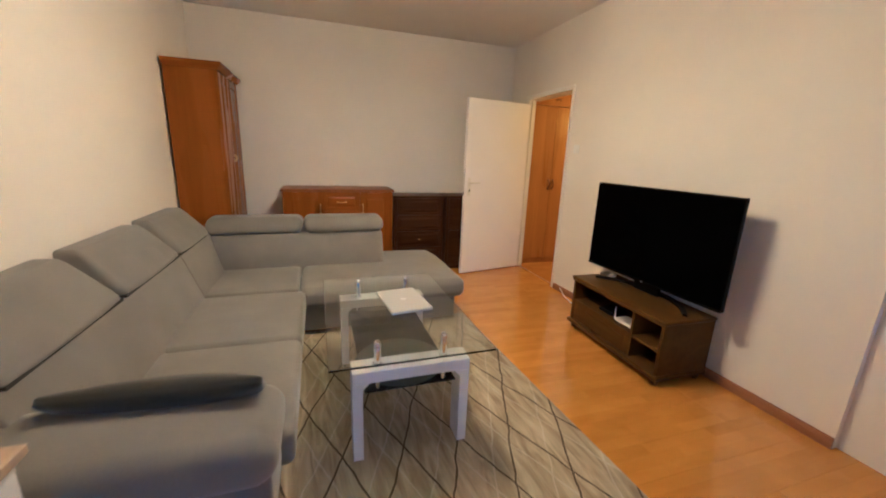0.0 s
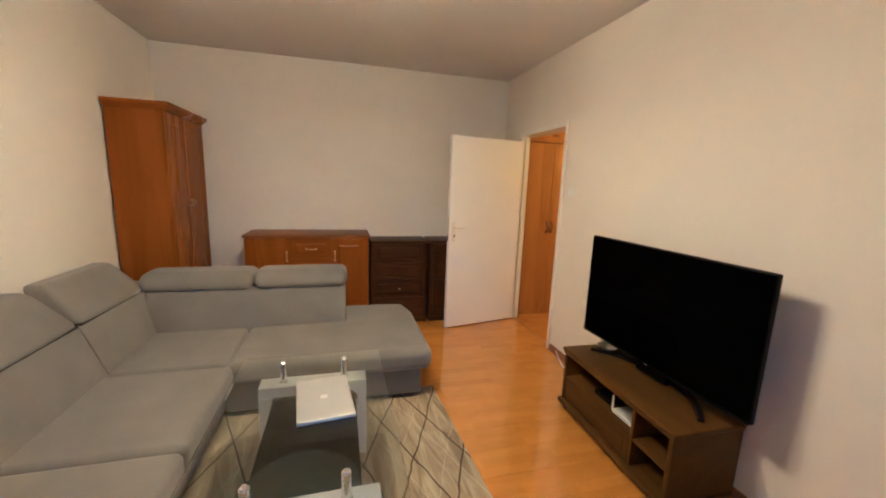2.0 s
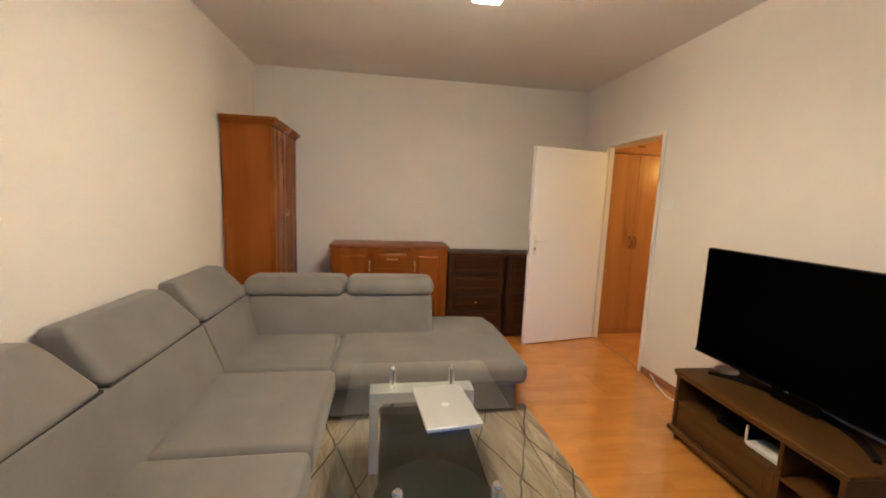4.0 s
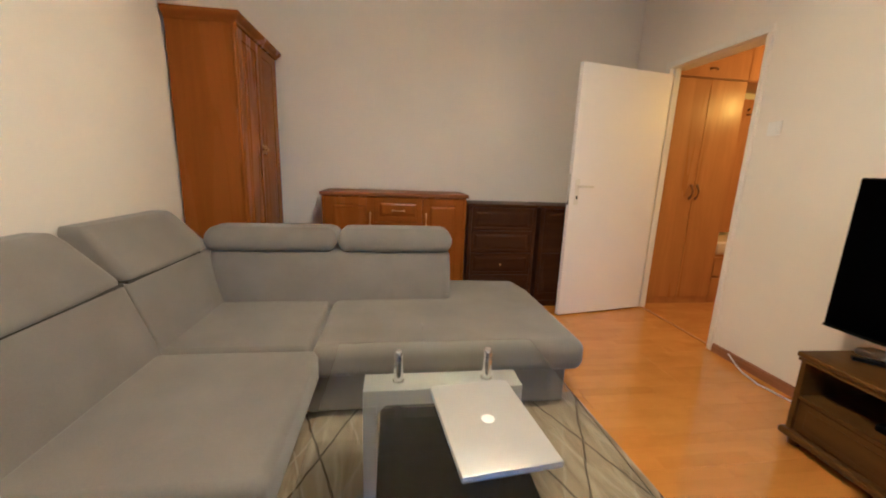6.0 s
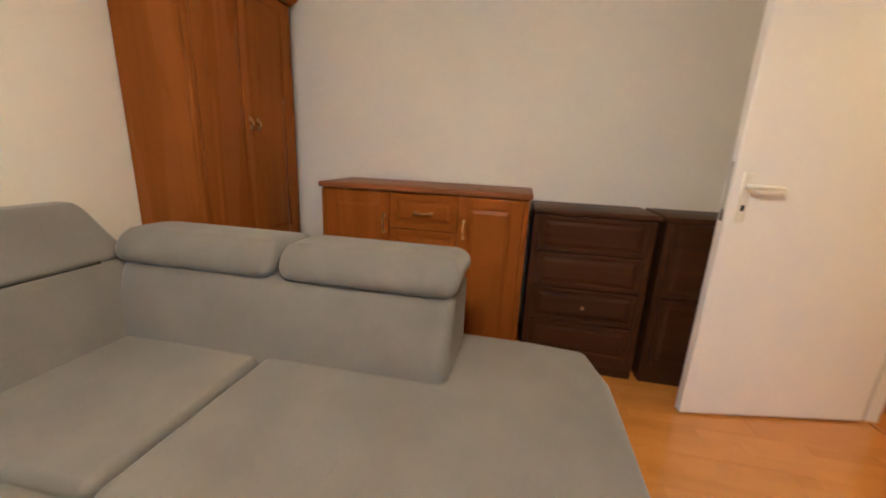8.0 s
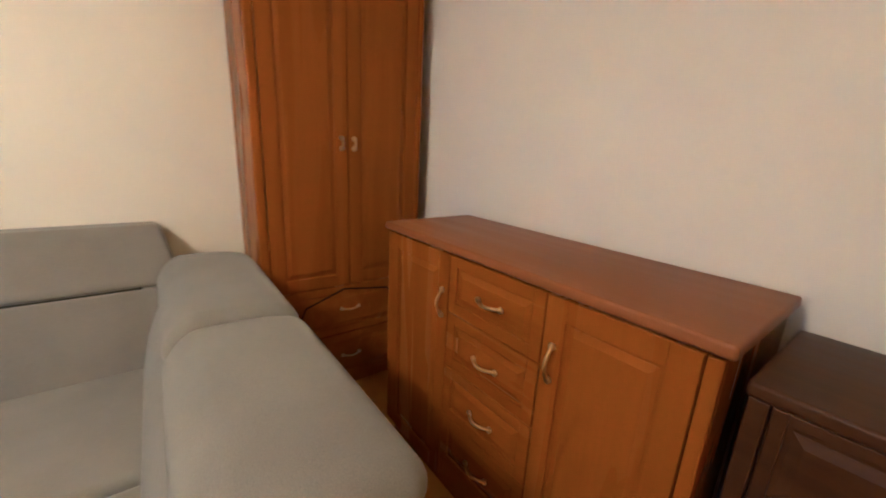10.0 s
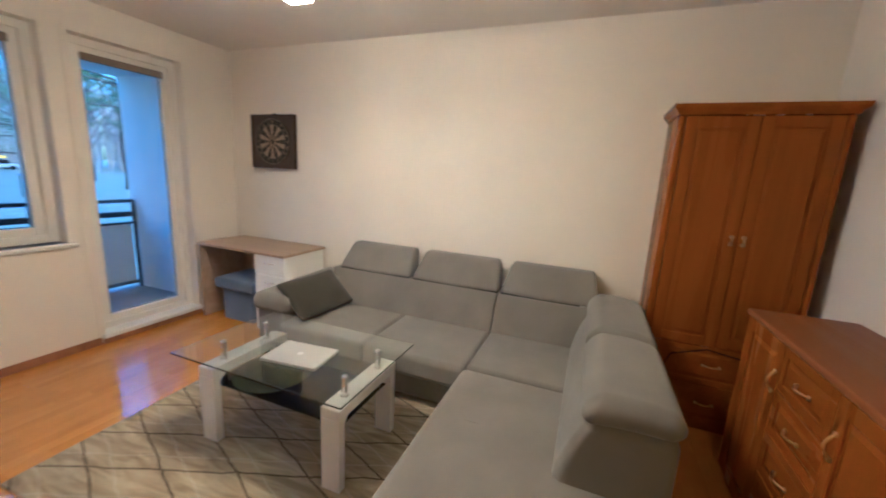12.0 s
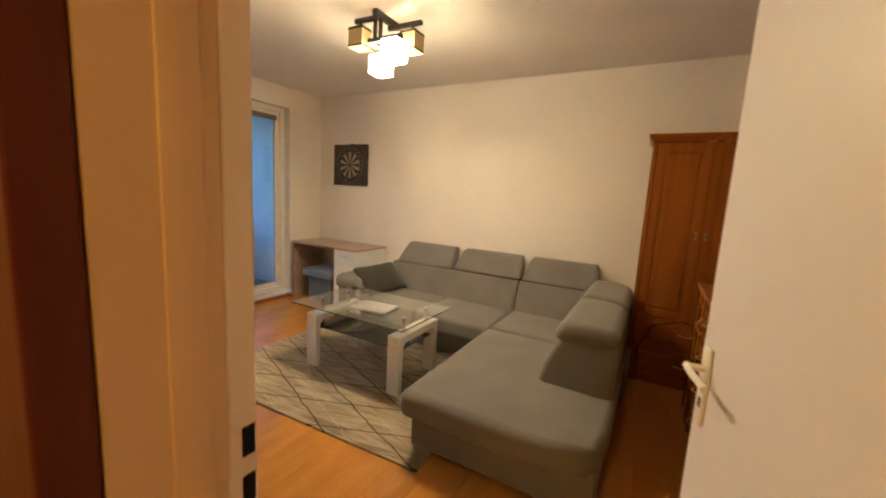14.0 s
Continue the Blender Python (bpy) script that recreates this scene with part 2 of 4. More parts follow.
def rbox(bm, a, b, r=0.004, s=1, n=1, puff=0.0, f=None):
    """A box from corner a to corner b with rounded edges; puff swells its broad faces; f moves each point of the unit box."""
    a, b = Vector(a), Vector(b)
    c, h = (a + b) / 2, (b - a) / 2
    r = min(r, min(h) * 0.98)
    ax = [samples(h[i], r, s, n) for i in range(3)]
    seen = {}

    def vert(p):
        key = tuple(round(v, 6) for v in p)
        if key in seen:
            return seen[key]
        q = Vector([max(-(h[i] - r), min(h[i] - r, p[i])) for i in range(3)])
        d = Vector(p) - q
        w = q + d.normalized() * r if d.length > 1e-9 else Vector(p)
        if puff:
            k = [1 - min(1, abs(w[i]) / h[i]) ** 2 for i in range(3)]
            thin = min(range(3), key=lambda i: h[i])
            o = [i for i in range(3) if i != thin]
            w[thin] += math.copysign(puff, w[thin]) * math.sqrt(max(0, k[o[0]] * k[o[1]]))
        if f:
            w = Vector(f(w.x / h.x, w.y / h.y, w.z / h.z, w + c))
        else:
            w = w + c
        seen[key] = bm.verts.new(w)
        return seen[key]

    for i in range(3):
        j, k = (i + 1) % 3, (i + 2) % 3
        for side in (-1, 1):
            for u in range(len(ax[j]) - 1):
                for v in range(len(ax[k]) - 1):
                    ps = []
                    for du, dv in ((0, 0), (1, 0), (1, 1), (0, 1)):
                        p = [0, 0, 0]
                        p[i], p[j], p[k] = side * h[i], ax[j][u + du], ax[k][v + dv]
                        ps.append(vert(p))
                    if side < 0:
                        ps.reverse()
                    bm.faces.new(ps)
    return bm


def box(bm, a, b):
    vs = [bm.verts.new((x, y, z)) for x in (a[0], b[0]) for y in (a[1], b[1]) for z in (a[2], b[2])]
    for q in ((0, 1, 3, 2), (4, 6, 7, 5), (0, 4, 5, 1), (2, 3, 7, 6), (0, 2, 6, 4), (1, 5, 7, 3)):
        bm.faces.new([vs[i] for i in q])
    return bm


def tube(bm, pts, r, n=10, caps=True):
    """A round bar through points; r is a radius or one for each point."""
    pts = [Vector(p) for p in pts]
    rs = r if isinstance(r, (list, tuple)) else [r] * len(pts)
    rings = []
    for i, p in enumerate(pts):
        d = (pts[min(i + 1, len(pts) - 1)] - pts[max(i - 1, 0)]).normalized()
        u = d.orthogonal().normalized() if abs(d.z) > 0.9 else d.cross(Vector((0, 0, 1))).normalized()
        v = d.cross(u)
        rings.append([bm.verts.new(p + (u * math.cos(t) + v * math.sin(t)) * rs[i]) for t in [2 * math.pi * k / n for k in range(n)]])
    for a, b in zip(rings, rings[1:]):
        for k in range(n):
            bm.faces.new((a[k], a[(k + 1) % n], b[(k + 1) % n], b[k]))
    if caps:
        bm.faces.new(rings[0][::-1])
        bm.faces.new(rings[-1])
    return bm


def disc(bm, c, r, h, n=40, axis="z"):
    c = Vector(c)
    d = {"x": Vector((1, 0, 0)), "y": Vector((0, 1, 0)), "z": Vector((0, 0, 1))}[axis]
    return tube(bm, [c, c + d * h], r, n)


def B():
    return bmesh.new()


def root(ob):
    while ob.parent:
        ob = ob.parent
    return ob


def part(name, bm, material, parent=None, label="", smooth=False):
    """Links a bmesh, drawn in the room's metres, as one mesh under a thing or part."""
    if parent:
        bm.transform(root(parent).matrix_basis.inverted())
    bmesh.ops.recalc_face_normals(bm, faces=bm.faces)
    me = bpy.data.meshes.new(name)
    bm.to_mesh(me)
    bm.free()
    me.materials.append(material)
    if smooth:
        me.polygons.foreach_set("use_smooth", [True] * len(me.polygons))
        if smooth == "auto":
            me.set_sharp_from_angle(angle=radians(35))
    ob = new(name, me)
    if parent:
        ob.parent = parent
    if label:
        ob["label"] = label
    return ob


def thing(name, at, label, category, group="", rz=0):
    ob = new(name)
    ob.empty_display_size = 0.1
    ob.matrix_basis = pose(*at, 0, 0, rz)
    return tagged(ob, label, category, group)


def structure(name, bm, material, label="", smooth=False):
    return tagged(part(name, bm, material, smooth=smooth), label, kind="structure")


def rb(a, b, r=0.004, **k):
    return rbox(B(), a, b, r, **k)

# ---- structure ----
W, L, H = 3.56, 4.98, 2.69      # room width, length, height

# floor, ceilings
floor = structure("floor", box(B(), (-0.2, -0.25, -0.12), (5.7, 5.4, -0.008)), M_gap, "glossy orange-brown laminate floor")
structure("ceiling", box(B(), (-0.2, -0.25, H), (5.7, 5.4, H + 0.15)), M_ceil, "plain white painted ceiling")

# west wall, north wall
structure("wall_west", box(B(), (-0.15, -0.25, 0), (0, 5.4, H)), M_wall, "warm white painted wall")
structure("wall_north", box(B(), (0, L, 0), (3.72, 5.4, H)), M_wall, "warm white painted wall")

# east wall with the doorway to the hall
DY0, DY1, DH = 3.709, 4.52, 2.03
bm = B()
box(bm, (W, 1.25, 0), (3.715, DY0 - 0.035, H))
box(bm, (W + 0.035, -0.25, 0), (3.715, 1.25, H))
box(bm, (W, DY1 + 0.035, 0), (3.64, L, H))
box(bm, (W, DY0 - 0.035, DH + 0.035), (3.715, DY1 + 0.035, H))
structure("wall_east", bm, M_wall, "warm white painted wall with a doorway")

# south wall: window and balcony door openings
WX0, WX1, WZ0, WZ1 = 1.50, 3.50, 0.89, 2.44
BX0, BX1, BZ0, BZ1 = 0.52, 1.34, 0.08, 2.44
bm = B()
box(bm, (0, -0.25, 0), (BX0, 0, H))
box(bm, (BX0, -0.25, 0), (BX1, 0, BZ0))
box(bm, (BX0, -0.25, BZ1), (BX1, 0, H))
box(bm, (BX1, -0.25, 0), (WX0, 0, H))
box(bm, (WX0, -0.25, 0), (WX1, 0, WZ0))
box(bm, (WX0, -0.25, WZ1), (WX1, 0, H))
box(bm, (WX1, -0.25, 0), (W + 0.035, 0, H))
structure("wall_south", bm, M_wall, "warm white painted window wall")

# hall walls
structure("wall_hall_north", box(B(), (3.72, 5.02, 0), (5.5, 5.4, H)), M_wall, "white hallway wall")
structure("wall_hall_east", box(B(), (5.5, -0.25, 0), (5.7, 5.4, H)), M_wall, "white hallway wall")
structure("wall_hall_south", box(B(), (3.72, -0.25, 0), (5.5, 2.9, H)), M_wall, "white hallway wall")


def skirting(name, a, b, side):
    """A skirting board with a rounded top between two floor points; side: the way it stands out."""
    a, b, s = Vector((*a, 0)), Vector((*b, 0)), Vector((*side, 0))
    prof = [(0.0005, 0), (0.016, 0), (0.016, 0.035), (0.011, 0.055), (0.0005, 0.06)]
    bm = B()
    rings = [[bm.verts.new(p + s * d + Vector((0, 0, z))) for d, z in prof] for p in (a, b)]
    for k in range(len(prof)):
        bm.faces.new((rings[0][k], rings[0][(k + 1) % 5], rings[1][(k + 1) % 5], rings[1][k]))
    bm.faces.new(rings[0])
    bm.faces.new(rings[1][::-1])
    structure(name, bm, M_skirt, "orange-brown wooden skirting board")


skirting("baseboard_east", (W, 1.25), (W, DY0 - 0.045), (-1, 0))
skirting("baseboard_east_end", (W, DY1 + 0.045), (W, L), (-1, 0))
skirting("baseboard_north", (0.0, L), (W, L), (0, -1))
skirting("baseboard_south", (BX1 + 0.03, 0), (W, 0), (0, 1))
skirting("baseboard_west", (0, 0.02), (0, L), (1, 0))


def profile_frame(name, axis, lo, hi, at, depth, width, material, parent=None, label="", sill=True):
    """Four bars round an opening in the x-z or y-z plane."""
    bm = B()
    (a0, z0), (a1, z1) = lo, hi

    def bar(p0, q0, p1, q1):
        if axis == "x":
            rbox(bm, (p0, at, q0), (p1, at + depth, q1), 0.004)
        else:
            rbox(bm, (at, p0, q0), (at + depth, p1, q1), 0.004)
    bar(a0, z0, a0 + width, z1)
    bar(a1 - width, z0, a1, z1)
    bar(a0 + width, z1 - width, a1 - width, z1)
    if sill:
        bar(a0 + width, z0, a1 - width, z0 + width)
    return part(name, bm, material, parent, label)


# window with two casements
def window(name, x0, x1, z0, z1, panes, label):
    win = tagged(new(name), label, kind="structure")
    fr = profile_frame("window_frame", "x", (x0, z0), (x1, z1), -0.17, 0.075, 0.06, M_frame, win, "white plastic window frame")
    for (_, b), (a, _) in zip(panes, panes[1:]):
        part("mullion", rb(((a + b) / 2 - 0.05, -0.172, z0 + 0.06), ((a + b) / 2 + 0.05, -0.112, z1 - 0.06), 0.003), M_frame, win, "white plastic mullion")
    for i, (a, b) in enumerate(panes):
        sash = profile_frame("sash", "x", (a - 0.062, z0 + 0.055 if z0 > 0.5 else z0 + 0.05), (b + 0.062, z1 - 0.052), -0.185, 0.07, 0.062, M_frame, win, "white plastic casement")
        zz0 = z0 + (0.055 if z0 > 0.5 else 0.05) + 0.055
        part("pane", box(B(), (a - 0.008, -0.160, zz0), (b + 0.008, -0.154, z1 - 0.108)), M_pane, win, "clear double-glazed pane").visible_shadow = False
        part("gasket", frame_line(a, b, zz0 + 0.007, z1 - 0.114, -0.150), M_black, win, "black rubber gasket")
        part("blind_cassette", rb((a - 0.004, -0.112, z1 - 0.165), (b + 0.004, -0.085, z1 - 0.108), 0.006), M_blind, win, "taupe rolled-up blind cassette")
    return win


def frame_line(a, b, z0, z1, y, w=0.006):
    bm = B()
    box(bm, (a, y, z0), (a + w, y + 0.003, z1))
    box(bm, (b - w, y, z0), (b, y + 0.003, z1))
    box(bm, (a + w, y, z0), (b - w, y + 0.003, z0 + w))
    box(bm, (a + w, y, z1 - w), (b - w, y + 0.003, z1))
    return bm


window("window_1", WX0, WX1, WZ0, WZ1, [(1.625, 2.525), (2.705, 3.375)], "white two-leaf window overlooking a park")
window("window_2", BX0, BX1, BZ0, BZ1, [(0.635, 1.225)], "white glazed balcony door, closed")
structure("window_sill", rb((WX0 - 0.05, -0.1, WZ0 - 0.035), (WX1 + 0.02, 0.04, WZ0), 0.01, s=2), M_white, "white window sill board")
structure("threshold", rb((BX0 - 0.02, -0.1, 0.045), (BX1 + 0.02, 0.035, 0.085), 0.008), M_white, "white balcony threshold")
structure("threshold_skirting", rb((BX0 - 0.02, 0.0005, 0.0), (BX1 + 0.02, 0.03, 0.045), 0.004), M_skirt, "orange-brown wooden skirting under the balcony door")
bm = B()
for x0, x1, z0, z1 in ((WX0, WX1, WZ0, WZ1), (BX0, BX1, BZ0, BZ1)):
    box(bm, (x0 - 0.05, 0.0005, z1), (x1 + 0.03, 0.009, z1 + 0.045))
    box(bm, (x0 - 0.05, 0.0005, z0), (x0, 0.009, z1))
    box(bm, (x1, 0.0005, z0), (min(x1 + 0.045, W + 0.02), 0.009, z1))
structure("trim", bm, M_wall, "raised plaster band round the windows")

# doorway: steel frame and open door
door = tagged(new("door_1"), "open flush white door in a steel frame", kind="structure")
bm = B()
rbox(bm, (W - 0.012, DY1, 0), (W + 0.03, DY1 + 0.054, DH), 0.006)
box(bm, (W + 0.03, DY1 - 0.012, 0), (3.64, DY1 + 0.034, DH))
rbox(bm, (W - 0.012, DY0 - 0.034, DH), (W + 0.03, DY1 + 0.054, DH + 0.045), 0.006)
box(bm, (W + 0.03, DY0 - 0.034, DH), (3.716, DY1 + 0.034, DH + 0.034))
part("door_frame", bm, M_frame, door, "cream-white painted steel door frame")
# this jamb is yellower and darker than the rest of the frame
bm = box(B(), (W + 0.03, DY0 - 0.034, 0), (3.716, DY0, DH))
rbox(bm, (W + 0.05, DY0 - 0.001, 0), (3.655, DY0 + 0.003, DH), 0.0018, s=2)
part("jamb", bm, M_jamb, door, "yellow-brown door jamb", "auto")
bm = rbox(B(), (W - 0.014, DY0 - 0.036, 0), (W + 0.03, DY0, DH), 0.005)
part("frame_edge", bm, M_wall, door, "frame edge painted like the wall")
bm = B()
for z in (1.03, 1.105):
    box(bm, (W - 0.008, DY0 + 0.0002, z - 0.022), (W + 0.010, DY0 + 0.0025, z + 0.022))
part("strike_plate", bm, M_black, door, "dark lock slots in the door frame")

HINGE, FREE = Vector((3.555, 4.505)), Vector((2.712, 4.342))
dirv = FREE - HINGE
leaf_m = pose(HINGE.x, HINGE.y, 0, rz=math.degrees(math.atan2(dirv.y, dirv.x)))
LW = dirv.length
bm = rbox(B(), (0.0, -0.02, 0.012), (LW, 0.02, 1.975), 0.003)
bm.transform(leaf_m)
leaf = part("door_leaf", bm, M_door, door, "flush white painted door leaf")


def on_leaf(bm):
    bm.transform(leaf_m)
    return bm


for s in (1, -1):
    y = 0.02 * s
    bm = B()
    rbox(bm, (LW - 0.075, min(y, y + 0.009 * s), 0.93), (LW - 0.035, max(y, y + 0.009 * s), 1.13), 0.004)
    tube(bm, [(LW - 0.055, y, 1.075), (LW - 0.055, y + 0.045 * s, 1.075)], 0.009, 12)
    tube(bm, [(LW - 0.050, y + 0.045 * s, 1.075), (LW - 0.10, y + 0.050 * s, 1.075), (LW - 0.175, y + 0.045 * s, 1.072)], [0.010, 0.009, 0.008], 12)
    part("door_handle", on_leaf(bm), M_frame, door, "white lever handle with backplate", "auto")
    part("keyhole", on_leaf(rbox(B(), (LW - 0.062, min(y + 0.009 * s, y + 0.0105 * s), 0.975), (LW - 0.048, max(y + 0.009 * s, y + 0.0105 * s), 1.0), 0.0006)), M_black, door)
part("lock_plate", on_leaf(box(B(), (LW, -0.010, 0.93), (LW + 0.002, 0.010, 1.17))), M_chrome, door, "steel lock plate on the door edge")

# hallway door, closed, dark
hd = tagged(new("door_2"), "dark red-brown closed hallway door", kind="structure")
part("door_leaf", rb((3.718, 2.95, 0.0), (3.766, 3.707, 2.03), 0.004), M_maroon, hd)
structure("hall_threshold", rb((W + 0.035, DY0 + 0.011, 0.0), (W + 0.06, DY1 - 0.013, 0.003), 0.001), M_beech, "thin wooden threshold strip")

# light switch
sw = thing("light_switch", (W, 3.55, 1.47), "white square light switch on the painted wall", "light switch")
part("plate", rb((W - 0.010, 3.510, 1.43), (W, 3.590, 1.51), 0.004), M_plastic, sw)
part("rocker", rb((W - 0.015, 3.525, 1.445), (W - 0.010, 3.575, 1.495), 0.003), M_plastic, sw)

# ---- sofa ----
SX0, SX1 = 0.985, 2.245
sofa = thing("corner_sofa", (0.9, 2.8, 0), "grey fabric corner sofa with adjustable headrests and a chaise end", "sofa")
bm = B()
rbox(bm, (0.06, 1.32, 0.05), (0.96, 4.14, 0.27), 0.02, s=2)
part("base", bm, M_sofa, sofa, "grey upholstered sofa base", "auto")
part("chaise_base", rb((0.962, 3.11, 0.045), (2.20, 4.09, 0.27), 0.02, s=2), M_sofa, sofa, "grey upholstered chaise base", "auto")


def cushion(name, a, b, r=0.05, puff=0.012, f=None, label="", m=None, par=None):
    return part(name, rb(a, b, r, s=4, n=5, puff=puff, f=f), m or M_sofa, par or sofa, label, True)


cushion("seat_cushion", (0.38, 1.60, 0.235), (1.035, 2.338, 0.387), 0.036, 0.006, label="plump grey seat cushion")
cushion("seat_cushion", (0.38, 2.342, 0.235), (1.035, 3.078, 0.387), 0.036, 0.006, label="plump grey seat cushion")
cushion("seat_cushion", (0.38, 3.082, 0.24), (0.990, 3.76, 0.389), 0.028, 0.004, label="square grey corner seat cushion")


def chaise_round(u, v, w, p):
    k = max(0, u) ** 6 * max(0, v) ** 6
    return (p.x - 0.10 * k, p.y - 0.05 * k, p.z)


cushion("chaise_cushion", (0.995, 3.06, 0.235), (2.27, 4.115, 0.390), 0.055, 0.006, chaise_round, "long grey chaise cushion")


def lean_x(u, v, w, p):
    """West backrest: its front leans back towards the wall."""
    return (p.x - 0.148 * (w + 1) / 2 * (u + 1) / 2, p.y, p.z)


def lean_y(u, v, w, p):
    return (p.x, p.y + (0.08 * (w + 1) / 2 if v < 0 else 0.0), p.z)


cushion("backrest", (0.05, 1.55, 0.27), (0.445, 3.087, 0.672), 0.012, 0.002, lean_x, "grey backrest along the wall")
cushion("backrest", (0.05, 3.090, 0.27), (0.445, 4.10, 0.672), 0.012, 0.002, lean_x, "grey backrest in the corner")


def endcurve(u, v, w, p):
    y = p.y + 0.12 * ((w + 1) / 2) ** 2 * (1 - v) / 2
    return (p.x, y, p.z)


cushion("backrest", (0.30, 3.66, 0.27), (1.70, 4.09, 0.68), 0.045, 0.0, endcurve, "grey backrest behind the chaise")

# headrests along the wall, raised and leaning
def tilt_head(y0, y1, i):
    """A headrest that leans back from its foot."""
    def f(u, v, w, p):
        k = (w + 1) / 2
        bulge = 0.012 * (1 - v * v)
        lean = (0.085 + 0.100 * (u + 1) / 2) * k
        return (p.x - lean + bulge * (u + 1) / 2, p.y - 0.05 * k * v ** 3, p.z)
    cushion("headrest", (0.105, y0, 0.674), (0.308, y1, 0.892), 0.038, 0.006, f, "raised grey headrest")


for i, (a, b) in enumerate(((1.60, 2.335), (2.342, 3.098), (3.105, 3.83))):
    tilt_head(a, b, i)

# near-black strips stand in for the shade in the creases below these headrests
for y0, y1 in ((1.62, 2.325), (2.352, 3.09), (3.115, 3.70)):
    part("crease_shade", rb((0.12, y0, 0.667), (0.294, y1, 0.683), 0.002), M_crease_shade, sofa, "dark strip for the shade under a headrest")
part("tuft", tube(B(), [(1.495, 3.235, 0.3935), (1.500, 3.28, 0.3955), (1.498, 3.325, 0.3945)], [0.001, 0.0025, 0.001], 6), M_sofa, sofa, "small fold in the chaise fabric", True)

# headrests behind the chaise, folded flat
for a, b in ((0.268, 1.012), (1.018, 1.725)):
    def flat(u, v, w, p):
        k = (w + 1) / 2
        return (p.x, p.y + 0.055 * max(k, 0) ** 1.5 * max(0, -v), p.z - 0.018 * (1 - k) * max(0, -v) - 0.03 * k * max(0, v) ** 2)
    cushion("headrest", (a, 3.735, 0.675), (b - (0.012 if b > 1.5 else 0), 4.10, 0.797), 0.060, 0.004, flat, "grey headrest folded flat")

# arm at the window end
def arm(u, v, w, p):
    k = (w + 1) / 2
    return (p.x, p.y, p.z + 0.01 * (1 - u) * k)


part("arm_body", rb((0.06, 1.35, 0.27), (0.99, 1.61, 0.46), 0.02, s=2), M_sofa, sofa, "grey upholstered arm", "auto")
cushion("armrest", (0.06, 1.30, 0.43), (1.015, 1.66, 0.585), 0.07, 0.0, arm, "rounded grey armrest pad")
for x, y in ((0.12, 1.38), (0.88, 1.38), (0.12, 4.05), (1.05, 3.2), (2.12, 3.2), (2.12, 4.05)):
    part("foot", rb((x, y, 0), (x + 0.05, y + 0.05, 0.044), 0.004), M_chrome, sofa, "low metal foot")

# throw pillow leaning on the arm
pil = thing("throw_pillow", (0.72, 1.72, 0.39), "dark grey throw pillow leaning on the sofa arm", "cushion")
bm = B()
e1, e2 = Vector((-0.57, 0.04, 0.0)), Vector((0.07, -0.24, 0.215))
e1.normalize()
e2 = (e2 - e1 * e2.dot(e1)).normalized()
e3 = e1.cross(e2)
pm = Matrix.Translation((0.675, 1.675, 0.537)) @ Matrix((e1, e2, e3)).transposed().to_4x4()


def pinch(u, v, w, p):
    k = (1 - u * u) * (1 - v * v)
    return (p.x * (1 - 0.05 * (1 - v * v)), p.y * (1 - 0.05 * (1 - u * u)), p.z * (0.18 + 0.95 * math.sqrt(max(k, 0))))


rbox(bm, (-0.297, -0.180, -0.06), (0.297, 0.180, 0.06), 0.02, s=2, n=10, f=pinch)
bm.transform(pm)
part("cover", bm, M_pillow, pil, smooth=True)

# ---- rug ----
bm = B()
rbox(bm, (-0.80, -0.99, 0.0005), (0.80, 0.99, 0.014), 0.005, s=2, n=1)
rug = part("rug", bm, M_rug)
rug.matrix_basis = pose(1.565, 2.215, 0, rz=2.6)
tagged(rug, "beige-grey shaggy rug with a dark diamond lattice", "rug")

